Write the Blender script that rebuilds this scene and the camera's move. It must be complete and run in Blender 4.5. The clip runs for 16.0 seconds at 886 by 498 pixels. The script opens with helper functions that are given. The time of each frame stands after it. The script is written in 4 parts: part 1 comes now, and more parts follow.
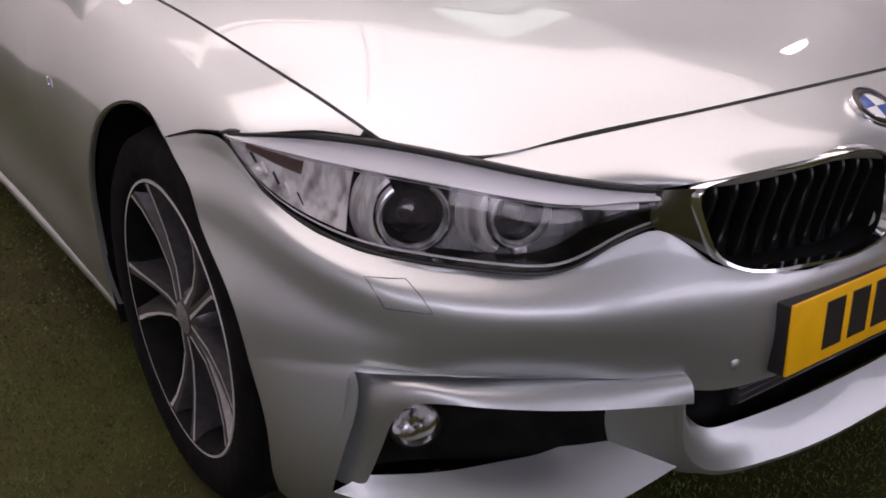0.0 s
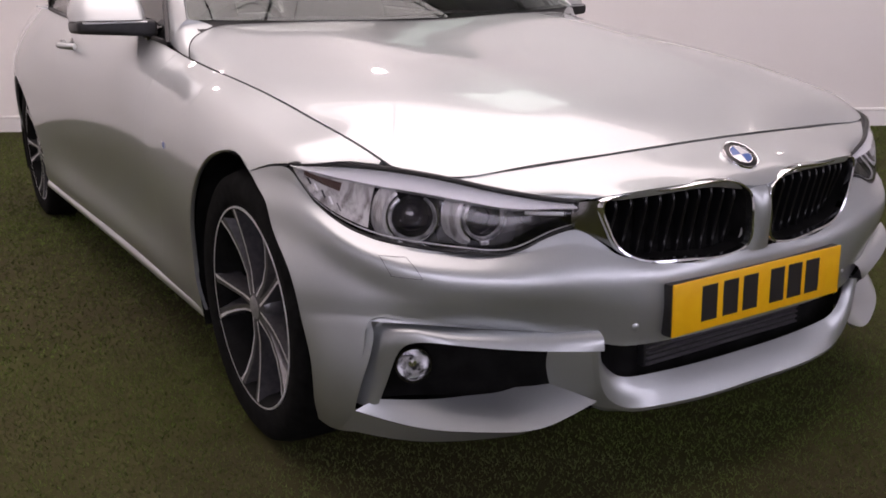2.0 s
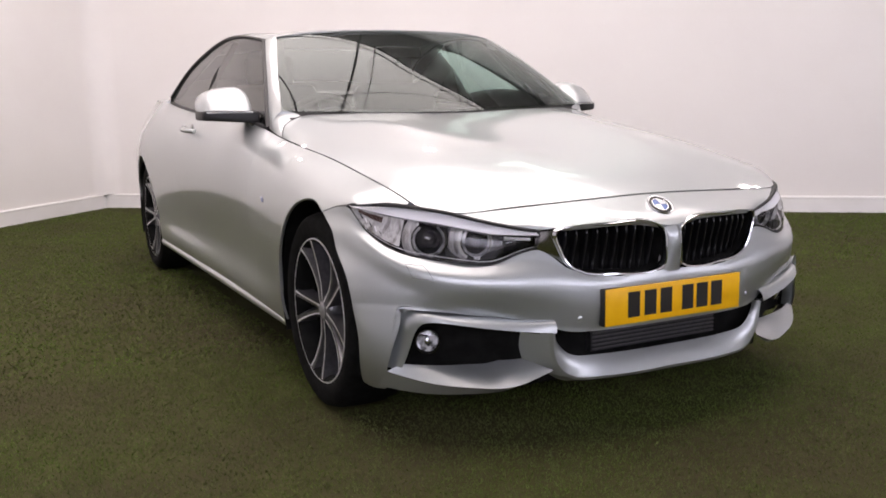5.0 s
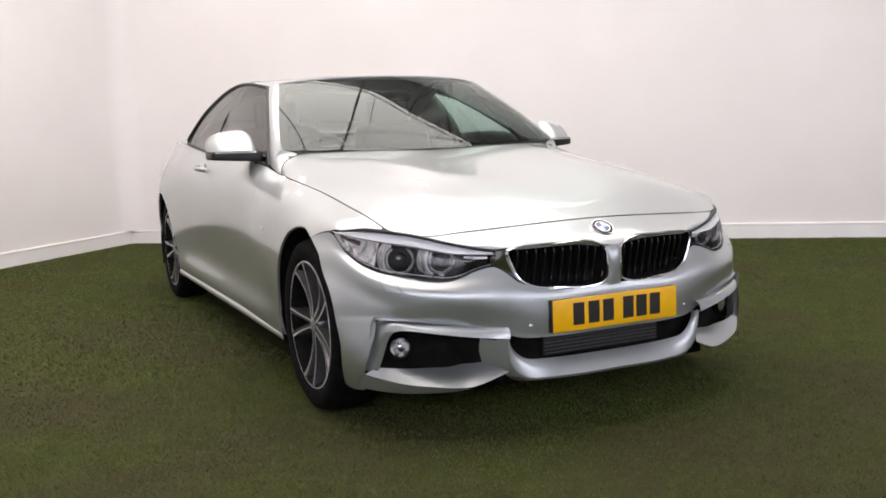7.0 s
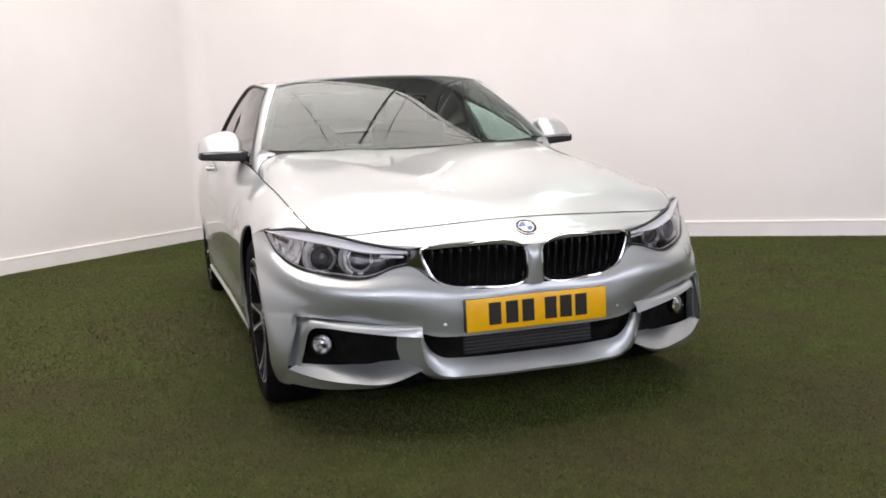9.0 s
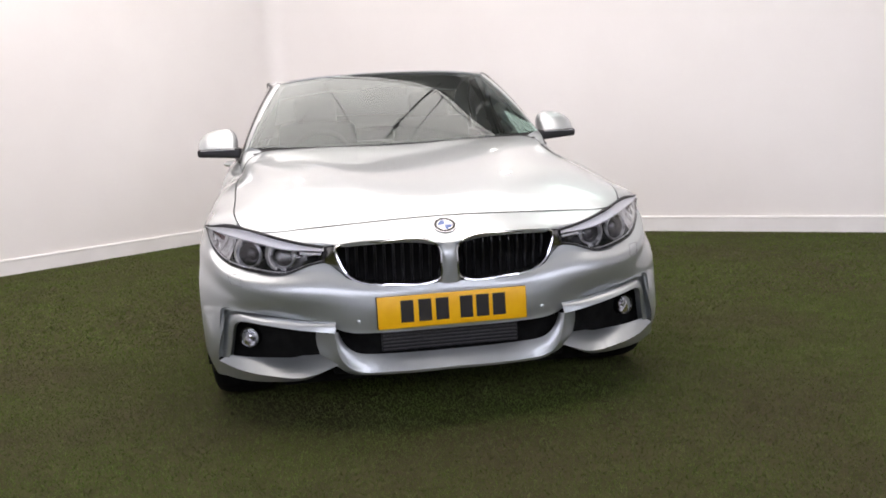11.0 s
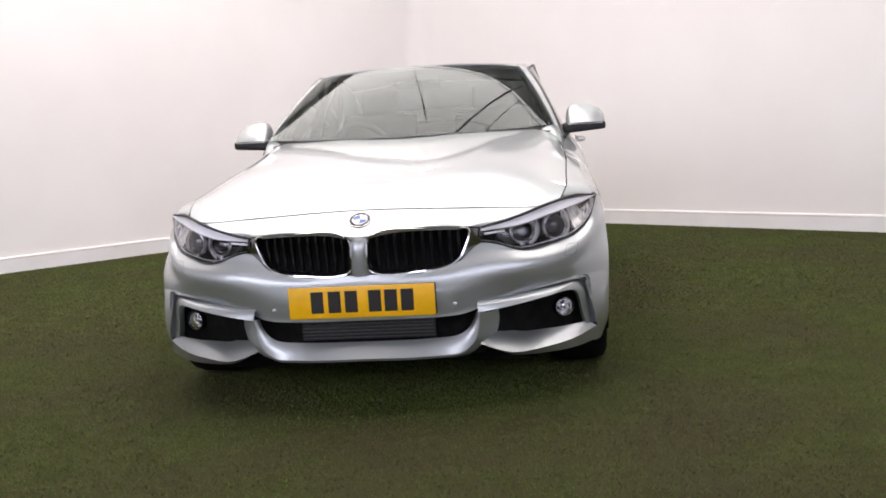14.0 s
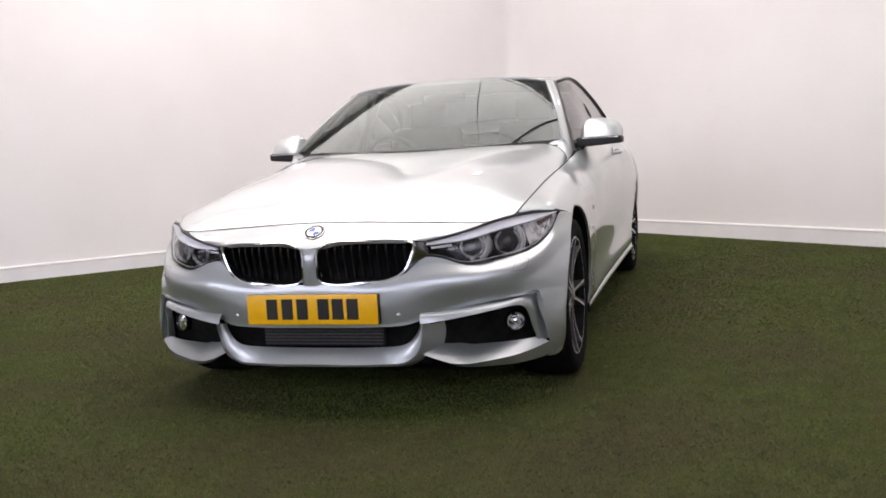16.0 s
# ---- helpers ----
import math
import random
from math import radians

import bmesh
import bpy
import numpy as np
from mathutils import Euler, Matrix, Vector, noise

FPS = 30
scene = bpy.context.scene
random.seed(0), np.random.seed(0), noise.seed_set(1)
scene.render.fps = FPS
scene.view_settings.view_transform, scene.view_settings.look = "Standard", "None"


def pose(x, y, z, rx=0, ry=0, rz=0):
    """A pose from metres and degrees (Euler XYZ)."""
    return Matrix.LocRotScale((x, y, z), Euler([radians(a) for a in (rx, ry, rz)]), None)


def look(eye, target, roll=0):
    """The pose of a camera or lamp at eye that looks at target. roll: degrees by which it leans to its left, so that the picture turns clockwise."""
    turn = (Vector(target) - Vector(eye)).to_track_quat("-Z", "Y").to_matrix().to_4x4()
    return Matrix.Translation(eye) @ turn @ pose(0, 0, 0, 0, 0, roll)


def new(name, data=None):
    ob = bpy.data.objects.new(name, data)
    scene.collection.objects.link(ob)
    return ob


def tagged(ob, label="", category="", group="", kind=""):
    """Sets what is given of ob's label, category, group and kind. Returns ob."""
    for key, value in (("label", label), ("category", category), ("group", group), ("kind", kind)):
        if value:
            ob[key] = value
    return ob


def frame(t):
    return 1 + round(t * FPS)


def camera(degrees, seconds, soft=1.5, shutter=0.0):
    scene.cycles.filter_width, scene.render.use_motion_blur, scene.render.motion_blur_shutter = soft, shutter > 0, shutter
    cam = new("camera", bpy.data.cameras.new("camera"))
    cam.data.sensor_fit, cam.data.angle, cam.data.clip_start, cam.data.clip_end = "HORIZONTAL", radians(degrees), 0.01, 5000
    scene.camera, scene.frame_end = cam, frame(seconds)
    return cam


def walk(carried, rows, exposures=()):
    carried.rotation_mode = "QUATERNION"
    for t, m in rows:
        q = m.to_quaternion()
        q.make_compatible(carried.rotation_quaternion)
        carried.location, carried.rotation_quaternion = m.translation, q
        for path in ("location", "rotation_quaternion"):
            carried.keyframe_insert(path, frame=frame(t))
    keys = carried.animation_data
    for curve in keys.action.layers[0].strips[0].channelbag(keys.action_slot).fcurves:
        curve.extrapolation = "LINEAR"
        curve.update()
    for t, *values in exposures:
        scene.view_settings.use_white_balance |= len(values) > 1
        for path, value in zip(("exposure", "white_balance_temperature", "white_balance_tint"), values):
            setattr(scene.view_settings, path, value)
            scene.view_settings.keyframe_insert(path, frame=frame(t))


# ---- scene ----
cam = camera(50.5, 16.0, soft=1.8)
PATH = [
    (0, (-1.312, -0.687, 1.038), (-0.258, 0.850, 0.288), -1.4),
    (0.5, (-1.384, -0.831, 1.045), (-0.316, 0.735, 0.369), -0.9),
    (1, (-1.454, -0.979, 1.046), (-0.386, 0.601, 0.416), -0.9),
    (1.5, (-1.495, -1.148, 1.044), (-0.473, 0.506, 0.471), -1.0),
    (2, (-1.575, -1.286, 1.044), (-0.562, 0.385, 0.514), -1.5),
    (2.5, (-1.668, -1.438, 1.054), (-0.632, 0.245, 0.574), -1.5),
    (3, (-1.734, -1.577, 1.064), (-0.723, 0.110, 0.624), -1.3),
    (3.5, (-1.767, -1.727, 1.060), (-0.790, -0.012, 0.671), -1.4),
    (4, (-1.801, -1.903, 1.035), (-0.866, -0.159, 0.687), -1.0),
    (6.5, (-1.977, -2.518, 1.06), (-1.111, -0.738, 0.771), -1.7),
    (7, (-1.917, -2.647, 1.053), (-1.066, -0.854, 0.803), -2.1),
    (7.5, (-1.783, -2.684, 1.037), (-0.987, -0.869, 0.767), -2.9),
    (8, (-1.593, -2.756, 1.048), (-0.892, -0.904, 0.764), -2.5),
    (8.5, (-1.424, -2.844, 1.04), (-0.797, -0.963, 0.775), -3.3),
    (9, (-1.248, -2.948, 1.043), (-0.659, -1.053, 0.793), -2.8),
    (11.5, (-0.305, -3.154, 1.023), (-0.113, -1.18, 0.764), -3.4),
    (12, (-0.14, -3.122, 1.014), (-0.036, -1.142, 0.75), -3.1),
    (12.5, (0.028, -3.124, 1.02), (0.058, -1.143, 0.751), -3.0),
    (13, (0.229, -3.168, 1.011), (0.182, -1.184, 0.762), -3.0),
    (13.5, (0.459, -3.222, 1.018), (0.326, -1.241, 0.777), -2.4),
    (14, (0.641, -3.192, 0.997), (0.429, -1.219, 0.745), -3.4),
    (14.5, (0.84, -3.167, 1.011), (0.502, -1.211, 0.76), -2.7),
    (15, (1.038, -3.158, 1.007), (0.632, -1.215, 0.77), -3.4),
    (15.5, (1.283, -3.188, 1.012), (0.797, -1.261, 0.794), -2.9),
    (16, (1.426, -3.148, 0.995), (0.875, -1.238, 0.774), -3.2),
]
EXPOSURES = [(0.0, -0.19, 7100, 31), (2.0, -0.06, 7050, 30), (4.0, 0.27, 7050, 27), (6.5, 0.41, 7000, 18), (9.0, 0.45, 7000, 17), (11.5, 0.42, 6850, 18), (14.0, 0.43, 6850, 19), (16.0, 0.34, 6850, 19)]
walk(cam, [(t, look(eye, target, roll)) for t, eye, target, roll in PATH], EXPOSURES)

# ---- light ----
world = bpy.data.worlds.new("room_air")
world.use_nodes = True
scene.world = world
world.node_tree.nodes["Background"].inputs[0].default_value = (0.9, 0.93, 1.0, 1)
world.node_tree.nodes["Background"].inputs[1].default_value = 0.05


# ---- materials ----
def principled(name, color, rough=0.5, metal=0.0, coat=0.0, spec=0.5):
    m = bpy.data.materials.new(name)
    m.use_nodes = True
    b = m.node_tree.nodes["Principled BSDF"]
    b.inputs["Base Color"].default_value = (*color, 1)
    b.inputs["Roughness"].default_value = rough
    b.inputs["Metallic"].default_value = metal
    b.inputs["Coat Weight"].default_value = coat
    b.inputs["Coat Roughness"].default_value = 0.03
    b.inputs["Specular IOR Level"].default_value = spec
    return m


def varied(m, color_a, color_b, scale, detail=4.0, low=0.35, high=0.65, bump=0.0, bump_scale=None, rough=None):
    """Mixes two colours by noise in object space, with fine relief and a spread of roughness."""
    nt = m.node_tree
    n, link = nt.nodes, nt.links
    b = n["Principled BSDF"]
    tc = n.new("ShaderNodeTexCoord")
    no = n.new("ShaderNodeTexNoise")
    no.inputs["Scale"].default_value = scale
    no.inputs["Detail"].default_value = detail
    link.new(tc.outputs["Object"], no.inputs["Vector"])
    mr = n.new("ShaderNodeMapRange")
    mr.inputs[1].default_value, mr.inputs[2].default_value = low, high
    link.new(no.outputs["Fac"], mr.inputs[0])
    mx = n.new("ShaderNodeMix")
    mx.data_type = "RGBA"
    mx.inputs[6].default_value = (*color_a, 1)
    mx.inputs[7].default_value = (*color_b, 1)
    link.new(mr.outputs[0], mx.inputs[0])
    link.new(mx.outputs[2], b.inputs["Base Color"])
    if rough:
        rr = n.new("ShaderNodeMapRange")
        rr.inputs[3].default_value, rr.inputs[4].default_value = rough
        link.new(no.outputs["Fac"], rr.inputs[0])
        link.new(rr.outputs[0], b.inputs["Roughness"])
    if bump:
        nb = n.new("ShaderNodeTexNoise")
        nb.inputs["Scale"].default_value = bump_scale or scale * 8
        nb.inputs["Detail"].default_value = 3
        link.new(tc.outputs["Object"], nb.inputs["Vector"])
        bp = n.new("ShaderNodeBump")
        bp.inputs["Strength"].default_value = bump
        bp.inputs["Distance"].default_value = 0.01
        link.new(nb.outputs["Fac"], bp.inputs["Height"])
        link.new(bp.outputs[0], b.inputs["Normal"])
    return m


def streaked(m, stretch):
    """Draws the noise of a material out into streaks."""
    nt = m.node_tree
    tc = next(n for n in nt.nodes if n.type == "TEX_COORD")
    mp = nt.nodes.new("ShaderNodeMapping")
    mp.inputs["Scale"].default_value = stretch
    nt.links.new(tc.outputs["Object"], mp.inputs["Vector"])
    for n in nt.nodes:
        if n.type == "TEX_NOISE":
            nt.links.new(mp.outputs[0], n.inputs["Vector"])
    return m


def clear(name, tint, rough=0.0, ior=1.5, sheen=(1, 1, 1)):
    """Thin clear pane: it lets light through and mirrors by its Fresnel gloss."""
    m = bpy.data.materials.new(name)
    m.use_nodes = True
    nt = m.node_tree
    nt.nodes.clear()
    out = nt.nodes.new("ShaderNodeOutputMaterial")
    tr = nt.nodes.new("ShaderNodeBsdfTransparent")
    tr.inputs[0].default_value = (*tint, 1)
    gl = nt.nodes.new("ShaderNodeBsdfGlossy")
    gl.inputs["Roughness"].default_value = rough
    gl.inputs["Color"].default_value = (*sheen, 1)
    fr = nt.nodes.new("ShaderNodeFresnel")
    fr.inputs[0].default_value = ior
    mx = nt.nodes.new("ShaderNodeMixShader")
    nt.links.new(fr.outputs[0], mx.inputs[0])
    nt.links.new(tr.outputs[0], mx.inputs[1])
    nt.links.new(gl.outputs[0], mx.inputs[2])
    nt.links.new(mx.outputs[0], out.inputs[0])
    return m


def glow(name, color, power):
    m = bpy.data.materials.new(name)
    m.use_nodes = True
    b = m.node_tree.nodes["Principled BSDF"]
    b.inputs["Base Color"].default_value = (*color, 1)
    b.inputs["Emission Color"].default_value = (*color, 1)
    b.inputs["Emission Strength"].default_value = power
    return m


def turf(name, dark, light, thatch, rough_scale, share):
    """Artificial grass colours: two greens with brown thatch, mottled at three scales."""
    m = varied(principled(name, dark, 0.95, spec=0.1), dark, light, rough_scale, 12, 0.3, 0.7, bump=0.35, bump_scale=120)
    nt = m.node_tree
    b = nt.nodes["Principled BSDF"]
    tc = nt.nodes.new("ShaderNodeTexCoord")
    for scale, lo, hi, top in ((1.3, 0.40, 0.66, share), (17.0, 0.44, 0.74, share * 0.55)):
        old = b.inputs["Base Color"].links[0].from_socket
        no = nt.nodes.new("ShaderNodeTexNoise")
        no.inputs["Scale"].default_value = scale
        no.inputs["Detail"].default_value = 5
        nt.links.new(tc.outputs["Object"], no.inputs["Vector"])
        mr = nt.nodes.new("ShaderNodeMapRange")
        mr.inputs[1].default_value, mr.inputs[2].default_value = lo, hi
        mr.inputs[4].default_value = top
        nt.links.new(no.outputs["Fac"], mr.inputs[0])
        mx = nt.nodes.new("ShaderNodeMix")
        mx.data_type = "RGBA"
        mx.inputs[7].default_value = (*thatch, 1)
        nt.links.new(mr.outputs[0], mx.inputs[0])
        nt.links.new(old, mx.inputs[6])
        nt.links.new(mx.outputs[2], b.inputs["Base Color"])
    return m


PAINT = principled("silver_paint", (0.50, 0.52, 0.53), 0.42, 0.86, 1.0)
PAINT.node_tree.nodes["Principled BSDF"].inputs["Coat IOR"].default_value = 1.5
varied(PAINT, (0.450, 0.478, 0.486), (0.500, 0.530, 0.538), 900, 2, bump=0.02, bump_scale=1400)
BLACK = varied(principled("black_plastic", (0.012, 0.012, 0.013), 0.5), (0.010, 0.010, 0.011), (0.018, 0.018, 0.019), 60, bump=0.05)
GLOSSBLACK = principled("gloss_black", (0.008, 0.008, 0.009), 0.12, 0, 0.5)
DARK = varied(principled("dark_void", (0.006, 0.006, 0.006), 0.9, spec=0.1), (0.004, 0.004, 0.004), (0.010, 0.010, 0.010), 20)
RUBBER = varied(principled("tyre_rubber", (0.007, 0.007, 0.007), 0.9, spec=0.06), (0.005, 0.005, 0.005), (0.010, 0.010, 0.010), 40, bump=0.1)
SLATBLACK = principled("slat_black", (0.005, 0.005, 0.006), 0.34, 0, 0.15, 0.4)
# chrome darkened in colour for the dark floor mirrored by the grille flank
DIMCHROME = principled("dimmed_chrome", (0.36, 0.36, 0.37), 0.16, 1.0)
CHROME = principled("chrome", (0.80, 0.81, 0.83), 0.10, 1.0)
SATIN = varied(principled("satin_metal", (0.5, 0.5, 0.52), 0.48, 0.8), (0.30, 0.30, 0.31), (0.40, 0.40, 0.41), 90)
WHEELDARK = varied(principled("wheel_grey", (0.15, 0.15, 0.157), 0.38, 0.5, 0.6), (0.075, 0.073, 0.080), (0.110, 0.106, 0.115), 70)
MACHINED = varied(principled("machined_alloy", (0.88, 0.88, 0.90), 0.30, 0.5), (0.80, 0.80, 0.83), (0.88, 0.88, 0.91), 200)
LAMPGREY = varied(principled("lamp_housing", (0.2, 0.2, 0.21), 0.25, 0.0), (0.006, 0.006, 0.008), (0.05, 0.05, 0.058), 14, 3.0, 0.40, 0.70)
EYEBROW = principled("eyebrow_white", (0.96, 0.96, 0.97), 0.45, 0.0, 0.6)
# light and dark streaks in the colour stand in for reflections in chrome
REFLECTOR = streaked(varied(principled("reflector_painted_streaks", (0.7, 0.7, 0.72), 0.25, 0.45), (0.34, 0.315, 0.30), (0.97, 0.96, 0.95), 34, 2.0, 0.30, 0.56), (1.8, 1.8, 0.22))
# black to white blotches paint the sparkle of the fog lamp bowl
FOGBOWL = varied(principled("fog_bowl_sparkle", (0.6, 0.6, 0.62), 0.18, 0.5), (0.03, 0.03, 0.033), (0.98, 0.98, 1.0), 55, 3.0, 0.42, 0.60)
# grey and white patches in the colour imitate glints in the ring's glass
FROSTED = varied(principled("frosted_ring", (0.8, 0.8, 0.82), 0.15, 0.4, 0.6), (0.35, 0.35, 0.37), (0.95, 0.95, 0.97), 45, 2.0, 0.38, 0.60)
LENSGLASS = principled("projector_lens", (0.018, 0.016, 0.022), 0.10, 0.0, 1.0)
AMBER = principled("amber_reflector", (0.11, 0.062, 0.05), 0.25, 0.3)
HEADGLASS = clear("headlamp_cover", (0.97, 0.97, 0.98))
WINDSCREEN = clear("tinted_glass", (0.72, 0.79, 0.77), ior=1.68, sheen=(0.84, 0.90, 0.88))
SIDEGLASS = clear("side_tint", (0.52, 0.57, 0.56), ior=1.8)
REARGLASS = clear("rear_tint", (0.80, 0.90, 0.87), ior=1.5)
YELLOW = varied(principled("plate_yellow", (0.85, 0.46, 0.012), 0.35), (0.89, 0.455, 0.006), (0.93, 0.50, 0.010), 30)
INK = principled("plate_ink", (0.02, 0.018, 0.018), 0.4)
BLUE = principled("enamel_blue", (0.02, 0.09, 0.32), 0.3, 0, 0.4)
WHITEENAMEL = principled("enamel_white", (0.8, 0.8, 0.8), 0.15, 0, 1.0)
LEATHER = varied(principled("dark_leather", (0.03, 0.03, 0.032), 0.5), (0.022, 0.022, 0.024), (0.04, 0.04, 0.042), 50, bump=0.15)
WALLPAINT = varied(principled("white_wall_paint", (0.80, 0.775, 0.755), 0.7), (0.775, 0.75, 0.73), (0.82, 0.80, 0.78), 0.8, 6, bump=0.04, bump_scale=40)
SKIRTPAINT = varied(principled("white_gloss_paint", (0.82, 0.81, 0.80), 0.35), (0.78, 0.77, 0.755), (0.84, 0.83, 0.82), 3)
STEEL = varied(principled("dark_steel", (0.03, 0.03, 0.032), 0.5), (0.022, 0.022, 0.024), (0.045, 0.045, 0.047), 12)
TURF = turf("turf_backing", (0.034, 0.037, 0.010), (0.053, 0.056, 0.018), (0.046, 0.037, 0.020), 7.0, 0.7)
BLADES = turf("turf_blades", (0.078, 0.120, 0.024), (0.112, 0.164, 0.043), (0.088, 0.080, 0.042), 9.0, 0.55)
GREYWALL = varied(principled("pale_hall_wall", (0.7, 0.69, 0.68), 0.8), (0.76, 0.75, 0.76), (0.84, 0.83, 0.84), 1.2)
DECK = varied(principled("pale_roof_deck", (0.48, 0.48, 0.48), 0.7), (0.44, 0.44, 0.44), (0.52, 0.52, 0.52), 3)
CANOPY = glow("lit_canopy", (0.90, 0.885, 0.875), 2.75)
# glow of the added hall bands that fill light onto the bumper
HALLFILL_WEST = glow("bright_hall_fill", (0.80, 0.86, 1.0), 3.6)
HALLFILL_EAST = glow("dim_hall_fill", (0.80, 0.86, 1.0), 2.8)
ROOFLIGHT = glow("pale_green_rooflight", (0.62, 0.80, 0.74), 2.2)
FLOOD = glow("flood_lamp_face", (1.0, 0.97, 0.92), 60.0)


# ---- mesh tools ----
def spline(pts, n, closed=False):
    """n points along a curve of continuous curvature through a few control points."""
    p = np.array(pts, float)
    if closed:
        p = np.vstack([p[-3:], p, p[:4]])
    d = np.maximum(np.linalg.norm(np.diff(p, axis=0), axis=1), 1e-6)
    t = np.concatenate([[0], np.cumsum(d)])
    k = len(p)
    a = np.eye(k)
    r = np.zeros_like(p)
    for i in range(1, k - 1):
        a[i, i - 1], a[i, i], a[i, i + 1] = d[i - 1], 2 * (d[i - 1] + d[i]), d[i]
        r[i] = 6 * ((p[i + 1] - p[i]) / d[i] - (p[i] - p[i - 1]) / d[i - 1])
    m = np.linalg.solve(a, r)
    lo, hi = (t[3], t[-4]) if closed else (0, t[-1])
    q = np.linspace(lo, hi, n + 1 if closed else n)
    i = np.clip(np.searchsorted(t, q, side="right") - 1, 0, k - 2)
    h, u, v = d[i][:, None], (q - t[i])[:, None], (t[i + 1] - q)[:, None]
    c = m[i] * v**3 / (6 * h) + m[i + 1] * u**3 / (6 * h) + (p[i] / h - m[i] * h / 6) * v + (p[i + 1] / h - m[i + 1] * h / 6) * u
    return c[:-1] if closed else c


def loft(curves, nu, nv):
    """A grid (nv, nu, 3) through a few curves, each given by its control points."""
    rows = np.array([spline(c, nu) for c in curves])
    if len(rows) == 2:
        w = np.linspace(0, 1, nv)[:, None, None]
        return rows[0] * (1 - w) + rows[1] * w
    return np.stack([spline(rows[:, k], nv) for k in range(nu)], axis=1)


def whole(curves, nu, nv):
    """A grid over both halves, smooth across the middle line, from the curves of one half."""
    return loft([[(-x, y, z) for x, y, z in c[:0:-1]] + list(c) for c in curves], 2 * nu - 1, nv)


def full(g):
    """Both halves of a grid whose first column lies on the middle line."""
    return np.concatenate([(g * [-1, 1, 1])[:, :0:-1], g], axis=1)


def flipx(g):
    return (g * [-1, 1, 1])[:, ::-1]


CAR_MIDDLE = Vector((0, 2.2, 0.6))


def add_grid(bm, g, edge=0.0, toward=None, round_edge=0.0025):
    """Adds a grid as quads facing away from the car's middle; edge: depth of the returned rim."""
    nv, nu, _ = g.shape
    n = np.cross(np.gradient(g, axis=1), np.gradient(g, axis=0))
    n /= np.maximum(np.linalg.norm(n, axis=2, keepdims=True), 1e-9)
    mid = Vector(toward) if toward is not None else CAR_MIDDLE
    away = (n * (g - np.array(mid))).sum() > 0
    n = n if away else -n
    vs = [[bm.verts.new(g[i, j]) for j in range(nu)] for i in range(nv)]
    for i in range(nv - 1):
        for j in range(nu - 1):
            q = (vs[i][j], vs[i][j + 1], vs[i + 1][j + 1], vs[i + 1][j])
            f = bm.faces.new(q if away else q[::-1])
            f.smooth = True
    if edge:
        loop = [(0, j) for j in range(nu)] + [(i, nu - 1) for i in range(1, nv)] + [(nv - 1, j) for j in range(nu - 2, -1, -1)] + [(i, 0) for i in range(nv - 2, 0, -1)]
        a = [bm.verts.new(g[k]) for k in loop]
        b = [bm.verts.new(g[k] - n[k] * edge) for k in loop]
        for k in range(len(loop)):
            l = (k + 1) % len(loop)
            q = (a[k], b[k], b[l], a[l])
            try:
                f = bm.faces.new(q if away else q[::-1])
                f.smooth = True
            except ValueError:
                pass
    return bm


def tube(bm, pts, r, sides=10, closed=False, flat=1.0, up=(0, 0, 1)):
    """A rod along points; flat squeezes it along the second axis."""
    p = np.array(pts, float)
    k = len(p)
    rings = []
    for i in range(k):
        t = p[(i + 1) % k] - p[i - 1] if closed else p[min(i + 1, k - 1)] - p[max(i - 1, 0)]
        t = Vector(t).normalized()
        a = t.cross(Vector(up))
        a = a.normalized() if a.length > 1e-4 else t.orthogonal().normalized()
        b = a.cross(t).normalized()
        rr = r[i] if hasattr(r, "__len__") else r
        rings.append([bm.verts.new(Vector(p[i]) + a * math.cos(2 * math.pi * s / sides) * rr + b * math.sin(2 * math.pi * s / sides) * rr * flat) for s in range(sides)])
    for i in range(k if closed else k - 1):
        r0, r1 = rings[i], rings[(i + 1) % k]
        for s in range(sides):
            f = bm.faces.new((r0[s], r0[(s + 1) % sides], r1[(s + 1) % sides], r1[s]))
            f.smooth = True
    if not closed:
        bm.faces.new(rings[0])
        bm.faces.new(rings[-1][::-1])
    return bm


def lathe(bm, profile, m=None, sides=48, arc=360.0):
    """Turns a profile of (radius, height) about the local z axis."""
    m = m or Matrix()
    n = sides if arc == 360 else sides + 1
    rings = [[bm.verts.new(m @ Vector((r * math.cos(radians(arc) * s / sides), r * math.sin(radians(arc) * s / sides), h))) for s in range(n)] for r, h in profile]
    for a, b in zip(rings, rings[1:]):
        for s in range(sides):
            f = bm.faces.new((a[s], a[(s + 1) % n], b[(s + 1) % n], b[s]))
            f.smooth = True
    return bm


def block(bm, lo, hi, bevel=0.0, m=None, seg=2):
    """A box between two corners with rounded edges."""
    t = bmesh.new()
    bmesh.ops.create_cube(t, size=1)
    c, s = (Vector(lo) + Vector(hi)) / 2, Vector(hi) - Vector(lo)
    for v in t.verts:
        v.co = Vector((v.co.x * s.x, v.co.y * s.y, v.co.z * s.z)) + c
    if bevel:
        bmesh.ops.bevel(t, geom=t.edges[:], offset=bevel, segments=seg, affect="EDGES", profile=0.5)
    if m:
        bmesh.ops.transform(t, matrix=m, verts=t.verts)
    me = bpy.data.meshes.new("tmp")
    t.to_mesh(me)
    t.free()
    bm.from_mesh(me)
    bpy.data.meshes.remove(me)
    return bm


def finish(bm, name, material, sharp=40):
    me = bpy.data.meshes.new(name)
    for f in bm.faces:
        f.smooth = True
    bm.to_mesh(me)
    bm.free()
    me.set_sharp_from_angle(angle=radians(sharp))
    me.materials.append(material)
    return me


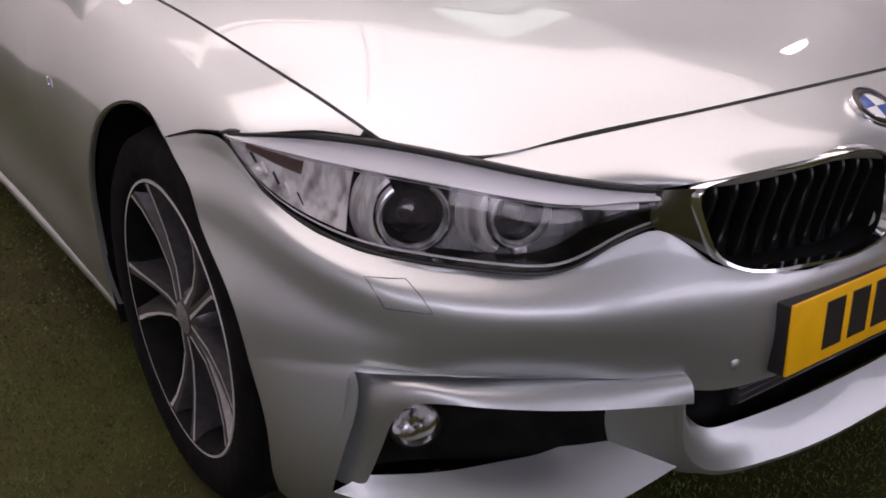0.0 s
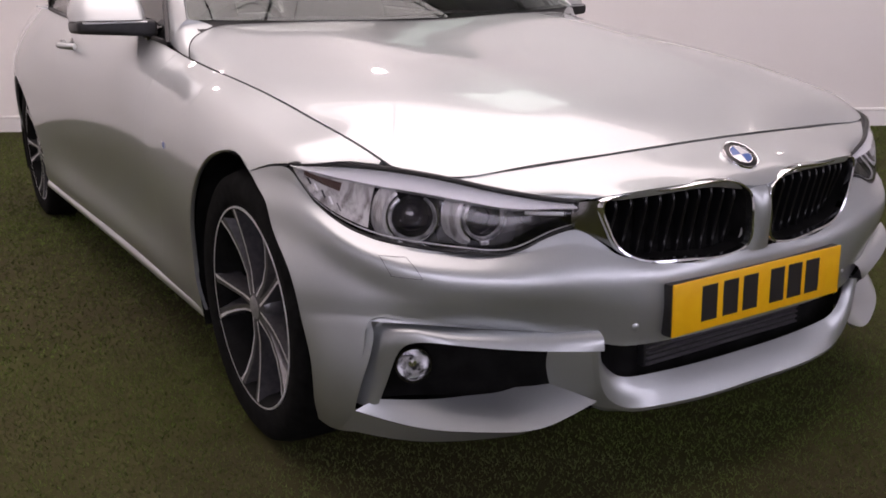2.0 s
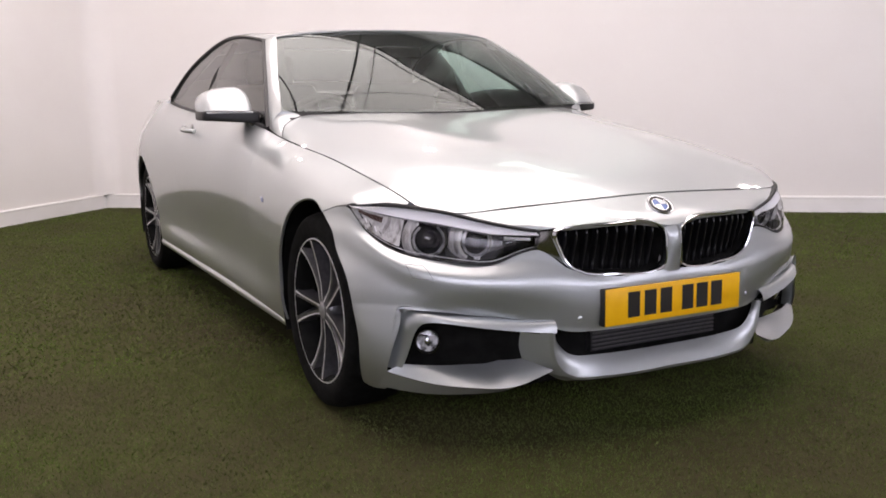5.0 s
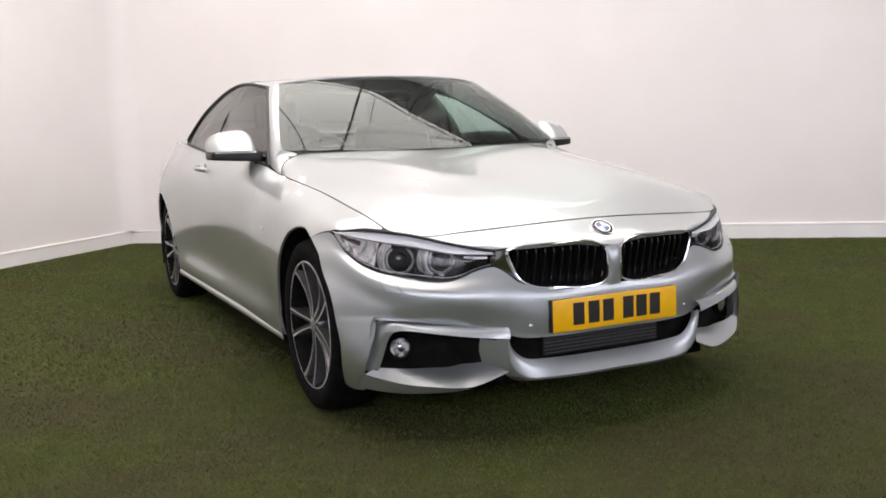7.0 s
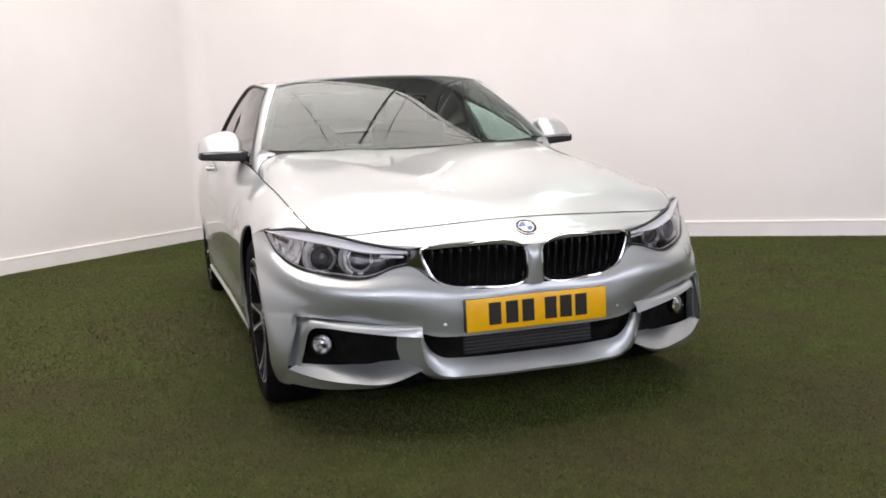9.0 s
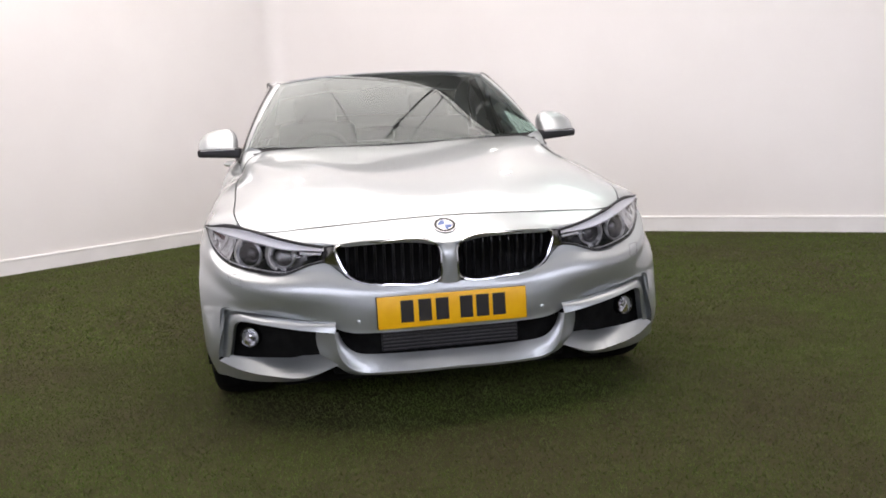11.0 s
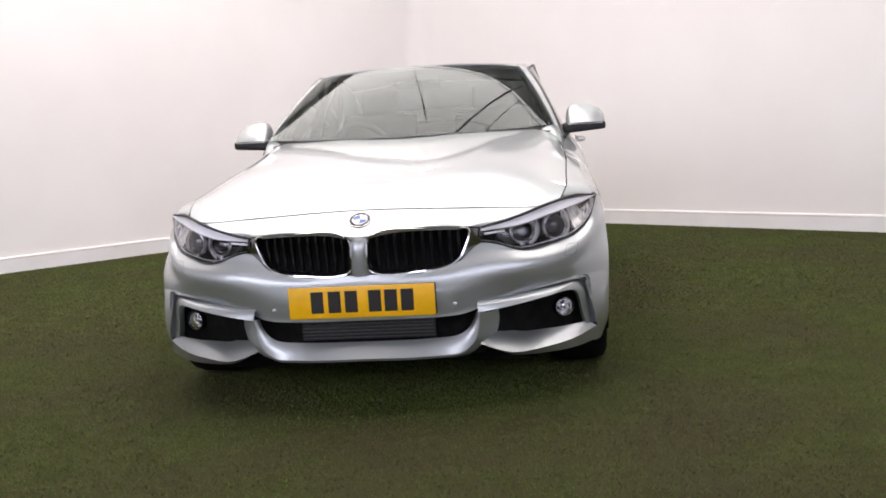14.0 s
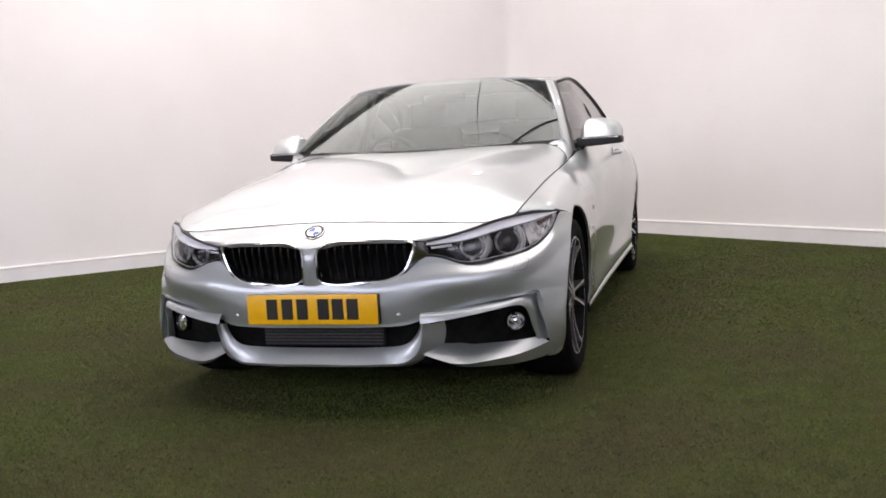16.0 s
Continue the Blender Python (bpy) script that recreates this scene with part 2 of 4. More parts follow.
def thing(name, label, category, at=(0, 0, 0), group=""):
    ob = new(name)
    ob.location = at
    return tagged(ob, label, category, group)


def part(name, bm, material, parent, label="", sharp=40):
    ob = new(name, finish(bm, name, material, sharp))
    ob.parent = parent
    return tagged(ob, label)


def solid(name, bm, material, label, category, kind="", group="", sharp=40):
    return tagged(new(name, finish(bm, name, material, sharp)), label, category, group, kind)


# ---- the room ----
CORNER = Vector((-0.66, 7.60, 0))
WALL_HEIGHT = 4.6
LEFT_WAY = Vector((math.cos(radians(-135)), math.sin(radians(-135)), 0))
RIGHT_WAY = Vector((math.cos(radians(-39)), math.sin(radians(-39)), 0))
LONG = 14.0
E1 = CORNER + LEFT_WAY * LONG
E2 = CORNER + RIGHT_WAY * LONG
E3 = E1 + RIGHT_WAY * LONG


def wall(name, a, b, inside, material=None, label="smooth off-white painted showroom wall"):
    """A plastered wall with thickness between two floor points, its face on the line."""
    way = (b - a).normalized()
    out = Vector((way.y, -way.x, 0))
    if out.dot(inside - a) > 0:
        out = -out
    bm = bmesh.new()
    lo = [a - way * 0.2, b + way * 0.2]
    v = [bm.verts.new(p + o + Vector((0, 0, z))) for z in (-0.1, WALL_HEIGHT) for p in lo for o in (Vector(), out * 0.2)]
    for q in ((0, 1, 3, 2), (4, 6, 7, 5), (0, 2, 6, 4), (1, 5, 7, 3), (0, 4, 5, 1), (2, 3, 7, 6)):
        bm.faces.new([v[k] for k in q])
    bmesh.ops.recalc_face_normals(bm, faces=bm.faces)
    return solid(name, bm, material or WALLPAINT, label, "wall", "structure")


def skirting(name, a, b, inside):
    """A white skirting board with a stepped, rounded top."""
    way = (b - a).normalized()
    inn = Vector((way.y, -way.x, 0))
    if inn.dot(inside - a) < 0:
        inn = -inn
    prof = [(0.002, 0.0), (0.020, 0.0), (0.020, 0.114), (0.023, 0.119), (0.023, 0.128), (0.018, 0.135), (0.002, 0.138)]
    bm = bmesh.new()
    r = [[bm.verts.new(p + inn * o + Vector((0, 0, z))) for o, z in prof] for p in (a, b)]
    for i in range(len(prof)):
        j = (i + 1) % len(prof)
        bm.faces.new((r[0][i], r[0][j], r[1][j], r[1][i]))
    bmesh.ops.recalc_face_normals(bm, faces=bm.faces)
    return solid(name, bm, SKIRTPAINT, "white painted skirting board along the wall", "skirting", "structure", sharp=25)


ROOM_MID = (E1 + E2) / 2
wall("wall_west", CORNER, E1, ROOM_MID)
wall("wall_north", CORNER, E2, ROOM_MID)
wall("wall_south", E1, E3, ROOM_MID, GREYWALL, "plain light grey hall wall")
wall("wall_east", E2, E3, ROOM_MID, GREYWALL, "plain light grey hall wall")
skirting("baseboard_west", CORNER, E1, ROOM_MID)
skirting("baseboard_north", CORNER, E2, ROOM_MID)


def corner_fillet(r):
    """The plaster rounded over where the two white walls meet, standing on the skirting."""
    half = math.acos(LEFT_WAY.dot(RIGHT_WAY)) / 2
    inn = (LEFT_WAY + RIGHT_WAY).normalized()
    c = CORNER + inn * (r / math.sin(half))
    t1, t2 = CORNER + LEFT_WAY * (r / math.tan(half)), CORNER + RIGHT_WAY * (r / math.tan(half))
    a1 = math.atan2(t1.y - c.y, t1.x - c.x)
    a2 = math.atan2(t2.y - c.y, t2.x - c.x)
    sweep = (a2 - a1 + math.pi) % (2 * math.pi) - math.pi
    arc = [c + Vector((math.cos(a1 + sweep * k / 16), math.sin(a1 + sweep * k / 16), 0)) * r for k in range(17)] + [CORNER - inn * 0.05]
    bm = bmesh.new()
    rows = [[bm.verts.new(p + Vector((0, 0, z))) for p in arc] for z in (0.136, WALL_HEIGHT)]
    for k in range(len(arc)):
        j = (k + 1) % len(arc)
        bm.faces.new((rows[0][k], rows[0][j], rows[1][j], rows[1][k]))
    bm.faces.new(rows[0])
    bm.faces.new(rows[1])
    bmesh.ops.recalc_face_normals(bm, faces=bm.faces)
    return solid("wall_corner", bm, WALLPAINT, "rounded plaster corner between the white walls", "wall", "structure", sharp=50)


corner_fillet(0.22)
bm = bmesh.new()
bmesh.ops.create_grid(bm, x_segments=8, y_segments=8, size=16)
bmesh.ops.translate(bm, verts=bm.verts, vec=(0, -1, 0))
solid("floor", bm, TURF, "dark olive green artificial turf covering the floor", "floor", "structure")


def grass(lo, hi, density, width, seed, skip=None):
    """Short leaning blades of artificial grass over a rectangle, one face each, inside the walls."""
    rng = np.random.default_rng(seed)
    n = int(density * (hi[0] - lo[0]) * (hi[1] - lo[1]))
    p = np.column_stack([rng.uniform(lo[0], hi[0], n), rng.uniform(lo[1], hi[1], n)])
    keep = ~((np.abs(p[:, 0]) < 0.70) & (p[:, 1] > 0.95) & (p[:, 1] < 4.3))
    for wy in (AXLE_F, AXLE_R):
        keep &= ~((np.abs(np.abs(p[:, 0]) - 0.77) < 0.12) & (np.abs(p[:, 1] - wy) < 0.09))
    if skip:
        keep &= ~((p[:, 0] > skip[0][0]) & (p[:, 0] < skip[1][0]) & (p[:, 1] > skip[0][1]) & (p[:, 1] < skip[1][1]))
    mid = np.array([ROOM_MID.x, ROOM_MID.y])
    for way in (LEFT_WAY, RIGHT_WAY):
        normal = np.array([way.y, -way.x])
        side = (p - [CORNER.x, CORNER.y]) @ normal
        keep &= side * np.sign((mid - [CORNER.x, CORNER.y]) @ normal) > 0.03
    p = p[keep]
    n = len(p)
    turn, h = rng.uniform(0, 2 * math.pi, n), rng.uniform(0.005, 0.011, n)
    across = np.column_stack([np.cos(turn), np.sin(turn)]) * (width * rng.uniform(0.7, 1.3, n))[:, None] / 2
    tip = p + rng.normal(0, 0.005, (n, 2))
    co = np.empty((n, 3, 3))
    co[:, 0, :2], co[:, 1, :2], co[:, 2, :2] = p - across, p + across, tip
    co[:, :2, 2], co[:, 2, 2] = 0.0005, h
    me = bpy.data.meshes.new("turf_blades")
    me.vertices.add(3 * n)
    me.vertices.foreach_set("co", co.ravel())
    me.loops.add(3 * n)
    me.loops.foreach_set("vertex_index", np.arange(3 * n, dtype=np.int32))
    me.polygons.add(n)
    me.polygons.foreach_set("loop_start", np.arange(0, 3 * n, 3, dtype=np.int32))
    me.update(calc_edges=True)
    me.materials.append(BLADES)
    return tagged(new("turf_blades", me), "short olive green artificial grass blades on the floor", "grass", "", "stuff")


AXLE_F, AXLE_R, HUB_Z = 0.775, 3.81, 0.333
NEAR = ((-4.0, -3.2), (4.2, 1.6))
grass(NEAR[0], NEAR[1], 14000, 0.0030, 11)
grass((-6.5, -3.2), (7.5, 7.7), 4200, 0.0080, 12, NEAR)
bm = bmesh.new()
block(bm, (-16, -17, WALL_HEIGHT + 0.1), (16, 15, WALL_HEIGHT + 0.3))
solid("ceiling_deck", bm, DECK, "pale steel roof deck over the hall", "ceiling", "structure")


def overhead(a, b, drop=0.0):
    """A point under the roof, a metres from the north wall and b metres along it."""
    return CORNER + LEFT_WAY * a + RIGHT_WAY * b + Vector((0, 0, WALL_HEIGHT - drop))


def sheet(corners, thick):
    bm = bmesh.new()
    low = [bm.verts.new(p) for p in corners]
    top = [bm.verts.new(p + Vector((0, 0, thick))) for p in corners]
    bm.faces.new(low[::-1])
    bm.faces.new(top)
    for i in range(len(corners)):
        j = (i + 1) % len(corners)
        bm.faces.new((low[i], low[j], top[j], top[i]))
    bmesh.ops.recalc_face_normals(bm, faces=bm.faces)
    return bm


TRUSS_LINE = spline([(-1.78, 6.44), (-0.65, 5.36), (0.46, 4.72), (1.12, 4.25), (1.50, 3.35), (1.98, 2.75), (3.2, 1.55), (5.2, -0.3)], 60)


def truss_point(k, out=0.0, drop=0.06):
    """A point of the arched truss, pushed out towards the north wall."""
    t = TRUSS_LINE[min(k + 1, 59)] - TRUSS_LINE[max(k - 1, 0)]
    n = np.array([-t[1], t[0]]) / np.linalg.norm(t)
    p = TRUSS_LINE[k] + n * out
    return Vector((p[0], p[1], WALL_HEIGHT - drop))


rim = [truss_point(k, 0.19, 0.0) for k in range(60)]
solid("ceiling", sheet(rim[::-1] + [overhead(1.9, 0.55), overhead(7.2, 0.55), overhead(7.2, 5.9)], 0.03), CANOPY, "white translucent canopy ceiling lit from outside", "ceiling", "structure")


def hall_fill_band(name, a, b, inside, glass):
    """Adds a long, unseen glowing band high in a hall wall, dark-framed with uprights."""
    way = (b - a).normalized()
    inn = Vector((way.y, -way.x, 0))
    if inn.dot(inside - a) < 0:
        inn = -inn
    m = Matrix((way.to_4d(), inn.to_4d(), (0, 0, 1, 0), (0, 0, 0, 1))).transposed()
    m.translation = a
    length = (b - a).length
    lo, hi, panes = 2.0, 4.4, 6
    band = tagged(new(name), "long glowing band added high in the hall wall, out of view", "window", "", "structure")
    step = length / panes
    # panes glow to brighten the car's front; no such glazing is known
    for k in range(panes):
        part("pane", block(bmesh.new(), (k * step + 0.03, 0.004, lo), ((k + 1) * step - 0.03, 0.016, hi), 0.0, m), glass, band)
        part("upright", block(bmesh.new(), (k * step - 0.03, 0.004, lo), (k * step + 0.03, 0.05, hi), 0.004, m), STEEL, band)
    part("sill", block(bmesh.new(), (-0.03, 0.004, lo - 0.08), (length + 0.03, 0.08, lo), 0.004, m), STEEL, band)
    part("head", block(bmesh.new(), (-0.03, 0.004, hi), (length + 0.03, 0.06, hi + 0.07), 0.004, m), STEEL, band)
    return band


hall_fill_band("hall_band_1", E1.lerp(E3, 0.22), E1.lerp(E3, 0.92), ROOM_MID, HALLFILL_WEST)
hall_fill_band("hall_band_2", E2.lerp(E3, 0.30), E2.lerp(E3, 0.92), ROOM_MID, HALLFILL_EAST)
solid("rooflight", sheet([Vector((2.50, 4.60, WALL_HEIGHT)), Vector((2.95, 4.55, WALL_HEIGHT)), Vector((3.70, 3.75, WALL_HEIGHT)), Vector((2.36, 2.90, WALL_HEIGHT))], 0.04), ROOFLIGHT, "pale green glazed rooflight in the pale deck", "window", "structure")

# lattice truss along the edge of the canopy
truss = thing("lattice_truss", "dark steel lattice truss hung under the roof", "truss")
for off, r in ((0.0, 0.016), (0.15, 0.024)):
    part("chord", tube(bmesh.new(), [truss_point(k, off) for k in range(60)], r, 8), STEEL, truss)
for k in range(2, 58, 2):
    part("web", tube(bmesh.new(), [truss_point(k), truss_point(k, 0.15)], 0.009, 6), STEEL, truss)

# ribs and cables under the canopy
RIBS = [((-0.60, 5.10), (-0.20, 2.60), 0.008), ((1.36, 4.85), (0.21, 2.45), 0.020), ((-0.35, 5.20), (-1.60, 2.40), 0.005), ((1.30, 4.15), (0.55, 2.40), 0.007), ((-0.1, 2.88), (2.1, 2.58), 0.009)]
for (xa, ya), (xb, yb), r in RIBS:
    solid("ceiling_rib", tube(bmesh.new(), [(xa, ya, WALL_HEIGHT - 0.03), (xb, yb, WALL_HEIGHT - 0.03)], r, 8), STEEL, "thin dark steel rib under the canopy", "rib", group="canopy ribs")


# flood lamps high on the walls
def flood_lamp(at, way):
    lamp = thing("flood_lamp", "small round flood lamp high on the wall", "lamp", group="flood lamps")
    m = look(at, Vector(at) + Vector(way))
    part("housing", lathe(bmesh.new(), [(0.0, 0.09), (0.05, 0.085), (0.085, 0.04), (0.10, 0.0), (0.10, -0.012), (0.092, -0.012)], m, 28), STEEL, lamp)
    part("face", lathe(bmesh.new(), [(0.0, -0.006), (0.05, -0.006), (0.092, -0.008)], m, 28), FLOOD, lamp, "glowing lamp face")
    part("bracket", tube(bmesh.new(), [Vector(at) - Vector(way).normalized() * 0.08, Vector(at) - Vector((way[0], way[1], 0)).normalized() * 0.36 + Vector((0, 0, 0.1))], 0.014, 8), STEEL, lamp)
    return lamp


flood_lamp((1.72, 5.33, 3.55), (-0.55, -0.68, -0.5))
flood_lamp((5.45, 2.20, 4.20), (-0.55, -0.68, -0.5))
flood_lamp((-0.85, 7.05, 3.70), (0.05, -0.9, -0.5))

# ---- the car: surfaces ----
car = thing("car", "silver metallic two-door coupe parked on the turf", "car")

# Heights and half-widths of the body side at stations along the car
SIDE = {
    0.33: [(0.20, 0.80), (0.40, 0.83), (0.55, 0.80), (0.65, 0.765), (0.72, 0.715), (0.75, 0.69)],
    0.47: [(0.25, 0.862), (0.40, 0.888), (0.55, 0.875), (0.65, 0.855), (0.711, 0.834), (0.763, 0.742)],
    0.70: [(0.25, 0.875), (0.45, 0.898), (0.62, 0.897), (0.70, 0.880), (0.760, 0.835), (0.803, 0.756)],
    1.00: [(0.25, 0.880), (0.45, 0.900), (0.62, 0.900), (0.72, 0.885), (0.79, 0.845), (0.843, 0.762)],
}
SIDE.update({
    1.40: [(0.18, 0.856), (0.27, 0.877), (0.34, 0.872), (0.42, 0.874), (0.52, 0.884), (0.62, 0.890), (0.74, 0.880), (0.82, 0.848), (0.882, 0.762)],
    1.62: [(0.18, 0.852), (0.27, 0.875), (0.34, 0.868), (0.42, 0.868), (0.52, 0.880), (0.62, 0.891), (0.745, 0.886), (0.845, 0.853), (0.920, 0.774)],
    1.90: [(0.18, 0.848), (0.27, 0.874), (0.34, 0.866), (0.42, 0.865), (0.52, 0.878), (0.62, 0.893), (0.75, 0.894), (0.87, 0.865), (0.955, 0.795)],
    2.60: [(0.18, 0.850), (0.27, 0.880), (0.34, 0.872), (0.42, 0.870), (0.52, 0.886), (0.62, 0.901), (0.76, 0.903), (0.88, 0.874), (0.972, 0.790)],
    3.30: [(0.18, 0.858), (0.27, 0.890), (0.34, 0.888), (0.42, 0.892), (0.52, 0.905), (0.62, 0.914), (0.76, 0.913), (0.90, 0.870), (1.010, 0.770)],
})
SIDE.update({
    3.90: [(0.18, 0.850), (0.45, 0.905), (0.62, 0.912), (0.76, 0.905), (0.90, 0.850), (1.030, 0.745)],
    4.35: [(0.25, 0.800), (0.45, 0.850), (0.62, 0.860), (0.76, 0.845), (0.90, 0.790), (1.030, 0.700)],
})
SIDE_Y = np.array(sorted(SIDE))
SIDE_FINE = [spline([(x, z) for z, x in SIDE[y]], 60) for y in SIDE_Y]
TOP_FINE = spline([(SIDE[y][-1][0], y) for y in SIDE_Y], 300)


SIDE_LOW = np.array([SIDE[y][0][0] for y in SIDE_Y])
SHARES = np.linspace(0, 1, 121)
SIDE_SHARE = np.stack([np.interp(SHARES, (c[:, 1] - c[0, 1]) / (c[-1, 1] - c[0, 1]), c[:, 0]) for c in SIDE_FINE])
SIDE_LINES = [spline(np.column_stack([SIDE_SHARE[:, k], SIDE_Y]), 240) for k in range(121)]
LOW_FINE = spline(np.column_stack([SIDE_LOW, SIDE_Y]), 240)


def side_x(y, z, top=None):
    """Half-width of the body at a length and a height, by the share of its height."""
    lo = float(np.interp(y, LOW_FINE[:, 1], LOW_FINE[:, 0]))
    hi = top if top else top_z(y)
    k = min(max((z - lo) / (hi - lo), 0.0), 1.12) * 120
    a = min(int(k), 119)
    xa, xb = (float(np.interp(y, SIDE_LINES[q][:, 1], SIDE_LINES[q][:, 0])) for q in (a, a + 1))
    return xa + (xb - xa) * (k - a)


def top_z(y):
    return float(np.interp(y, TOP_FINE[:, 1], TOP_FINE[:, 0]))


def side_patch(ys, bottom, top, nv=22):
    """Columns of the body side between two height functions."""
    g = np.zeros((nv, len(ys), 3))
    for j, y in enumerate(ys):
        a, b = bottom(y), top(y)
        for i in range(nv):
            z = a + (b - a) * i / (nv - 1)
            g[i, j] = (side_x(y, z), y, z)
    return g


ARCH_R, ARCH_Z = 0.362, 0.338


def arch_rise(y, yc):
    """The arches stand a little taller than round."""
    w = min(max((y - yc + 0.13) / 0.13, 0), 1)
    return 0.013 * w * w * (3 - 2 * w) * max(1 - ((y - yc) / 0.3) ** 2, 0)


def arch(y, yc):
    return ARCH_Z + math.sqrt(max(ARCH_R**2 - (y - yc) ** 2, 0)) + arch_rise(y, yc)


def both(name, g, material, label="", edge=0.012):
    for h in (flipx(g), g):
        part(name, add_grid(bmesh.new(), h, edge), material, car, label)


# bonnet
HOOD = [
    [(0, 0.152, 0.727), (0.15, 0.160, 0.724), (0.30, 0.183, 0.7165), (0.50, 0.217, 0.7060), (0.63, 0.236, 0.703), (0.713, 0.322, 0.722)],
    [(0, 0.29, 0.782), (0.15, 0.29, 0.783), (0.30, 0.30, 0.781), (0.50, 0.33, 0.769), (0.64, 0.35, 0.757), (0.732, 0.40, 0.751)],
    [(0, 0.50, 0.832), (0.28, 0.50, 0.841), (0.50, 0.51, 0.831), (0.65, 0.53, 0.808), (0.742, 0.56, 0.781)],
    [(0, 0.85, 0.890), (0.30, 0.85, 0.903), (0.52, 0.85, 0.890), (0.66, 0.85, 0.864), (0.752, 0.85, 0.826)],
    [(0, 1.15, 0.936), (0.33, 1.16, 0.946), (0.55, 1.17, 0.932), (0.68, 1.17, 0.902), (0.757, 1.16, 0.858)],
    [(0, 1.385, 0.966), (0.33, 1.415, 0.9735), (0.57, 1.472, 0.9735), (0.668, 1.502, 0.963), (0.722, 1.500, 0.936), (0.754, 1.446, 0.885)],
]
hood_grid = whole(HOOD, 60, 60)[:, 59:]


def crease(g, front, back, height, width):
    """Raises a soft ridge line over a grid, from one plan point to another."""
    (x0, y0), (x1, y1) = front, back
    t = np.clip((g[..., 1] - y0) / (y1 - y0), 0, 1)
    d = g[..., 0] - (x0 + (x1 - x0) * t)
    fade = np.clip((g[..., 1] - y0) / 0.25, 0, 1) * np.clip((1.5 - g[..., 1]) / 0.6, 0, 1)
    g[..., 2] += fade * height * np.where(d > 0, np.exp(-(d / width) ** 2), np.exp(-((d / (width * 2.5)) ** 2)))
    return g


def fair(g, keep=0.30):
    """Evens out the heights of the bonnet by a smooth surface in plan, leaving its border as it is."""
    x, y, z = g[..., 0].ravel(), g[..., 1].ravel(), g[..., 2].ravel()
    u, v = x / 0.76, (y - 0.8) / 0.7
    basis = np.stack([u ** (2 * a) * v**b for a in range(4) for b in range(5)], axis=1)
    smooth = (basis @ np.linalg.lstsq(basis, z, rcond=None)[0]).reshape(g.shape[:2])
    nv, nu = g.shape[:2]
    step = np.linalg.norm(np.diff(g, axis=0), axis=2)
    along = np.vstack([np.zeros(nu), np.cumsum(step, axis=0)])
    across = np.linalg.norm(g - g[:, -1:], axis=2)
    border = np.minimum(np.minimum(along, along[-1] - along), across)
    w = np.clip(border / keep, 0, 1)
    w = w * w * (3 - 2 * w)
    g[..., 2] += w * (smooth - g[..., 2])
    return g


hood_grid = fair(hood_grid)
hood_grid = crease(hood_grid, (0.20, 0.15), (0.50, 1.40), 0.005, 0.06)
part("bonnet", add_grid(bmesh.new(), full(hood_grid), 0.02), PAINT, car, "silver bonnet with raised crease lines")
HOOD_EDGE = spline([r[-1] for r in HOOD] + [(0.762, 1.530, 0.901), (0.773, 1.620, 0.921), (0.790, 1.900, 0.953), (0.786, 2.40, 0.965), (0.783, 2.80, 0.980)], 400)

# front wing
def hood_side(y):
    return tuple(float(np.interp(y, HOOD_EDGE[:, 1], HOOD_EDGE[:, k])) for k in (0, 2))


def wing_patch(ys, bottom, nv=24):
    """Columns of the wing that close up to the bonnet's edge with a thin gap."""
    g = np.zeros((nv, len(ys), 3))
    for j, y in enumerate(ys):
        hx, hz = hood_side(y)
        hx, hz = hx + 0.005, hz - 0.002
        a = min(bottom(y), hz - 0.002)
        off = hx - side_x(y, hz)
        for i in range(nv):
            k = i / (nv - 1)
            z = a + (hz - a) * k
            ease = max(1 - (hz - z) / (0.14 if y < 1.2 else min(0.14 + 0.5 * (y - 1.2), 0.30)), 0.0)
            ease = ease * ease * (3 - 2 * ease)
            g[i, j] = (side_x(y, z) + off * ease, y, z)
    return g


def wing_bottom(y):
    if y < 0.475:
        return float(np.interp(y, [0.33, 0.40, 0.475], [0.722, 0.728, 0.719]))
    if y < 0.660:
        return float(np.interp(y, [0.475, 0.505, 0.58, 0.660], [0.719, 0.718, 0.708, 0.684]))
    return arch(y, AXLE_F)


ys = np.concatenate([np.linspace(0.345, 0.652, 20), np.linspace(0.660, 1.10, 34), AXLE_F + ARCH_R * np.cos(np.linspace(0.40, 0.0, 10))])
both("front_wing", wing_patch(ys, wing_bottom), PAINT)
both("wing_rear", wing_patch(np.linspace(AXLE_F + ARCH_R, 1.5185, 18), lambda y: 0.22, 34), PAINT, edge=0.006)


both("door", wing_patch(np.linspace(1.5193, 2.8015, 40), lambda y: 0.22, 34), PAINT, "silver door", 0.006)
both("quarter_front", side_patch(np.linspace(2.8025, AXLE_R - ARCH_R, 12), lambda y: 0.22, top_z, 34), PAINT)
ys = AXLE_R - ARCH_R * np.cos(np.linspace(0, math.pi, 40))
both("quarter_panel", side_patch(ys, lambda y: arch(y, AXLE_R), top_z), PAINT)
both("quarter_rear", side_patch(np.linspace(AXLE_R + ARCH_R, 4.35, 12), lambda y: 0.22, top_z, 34), PAINT)

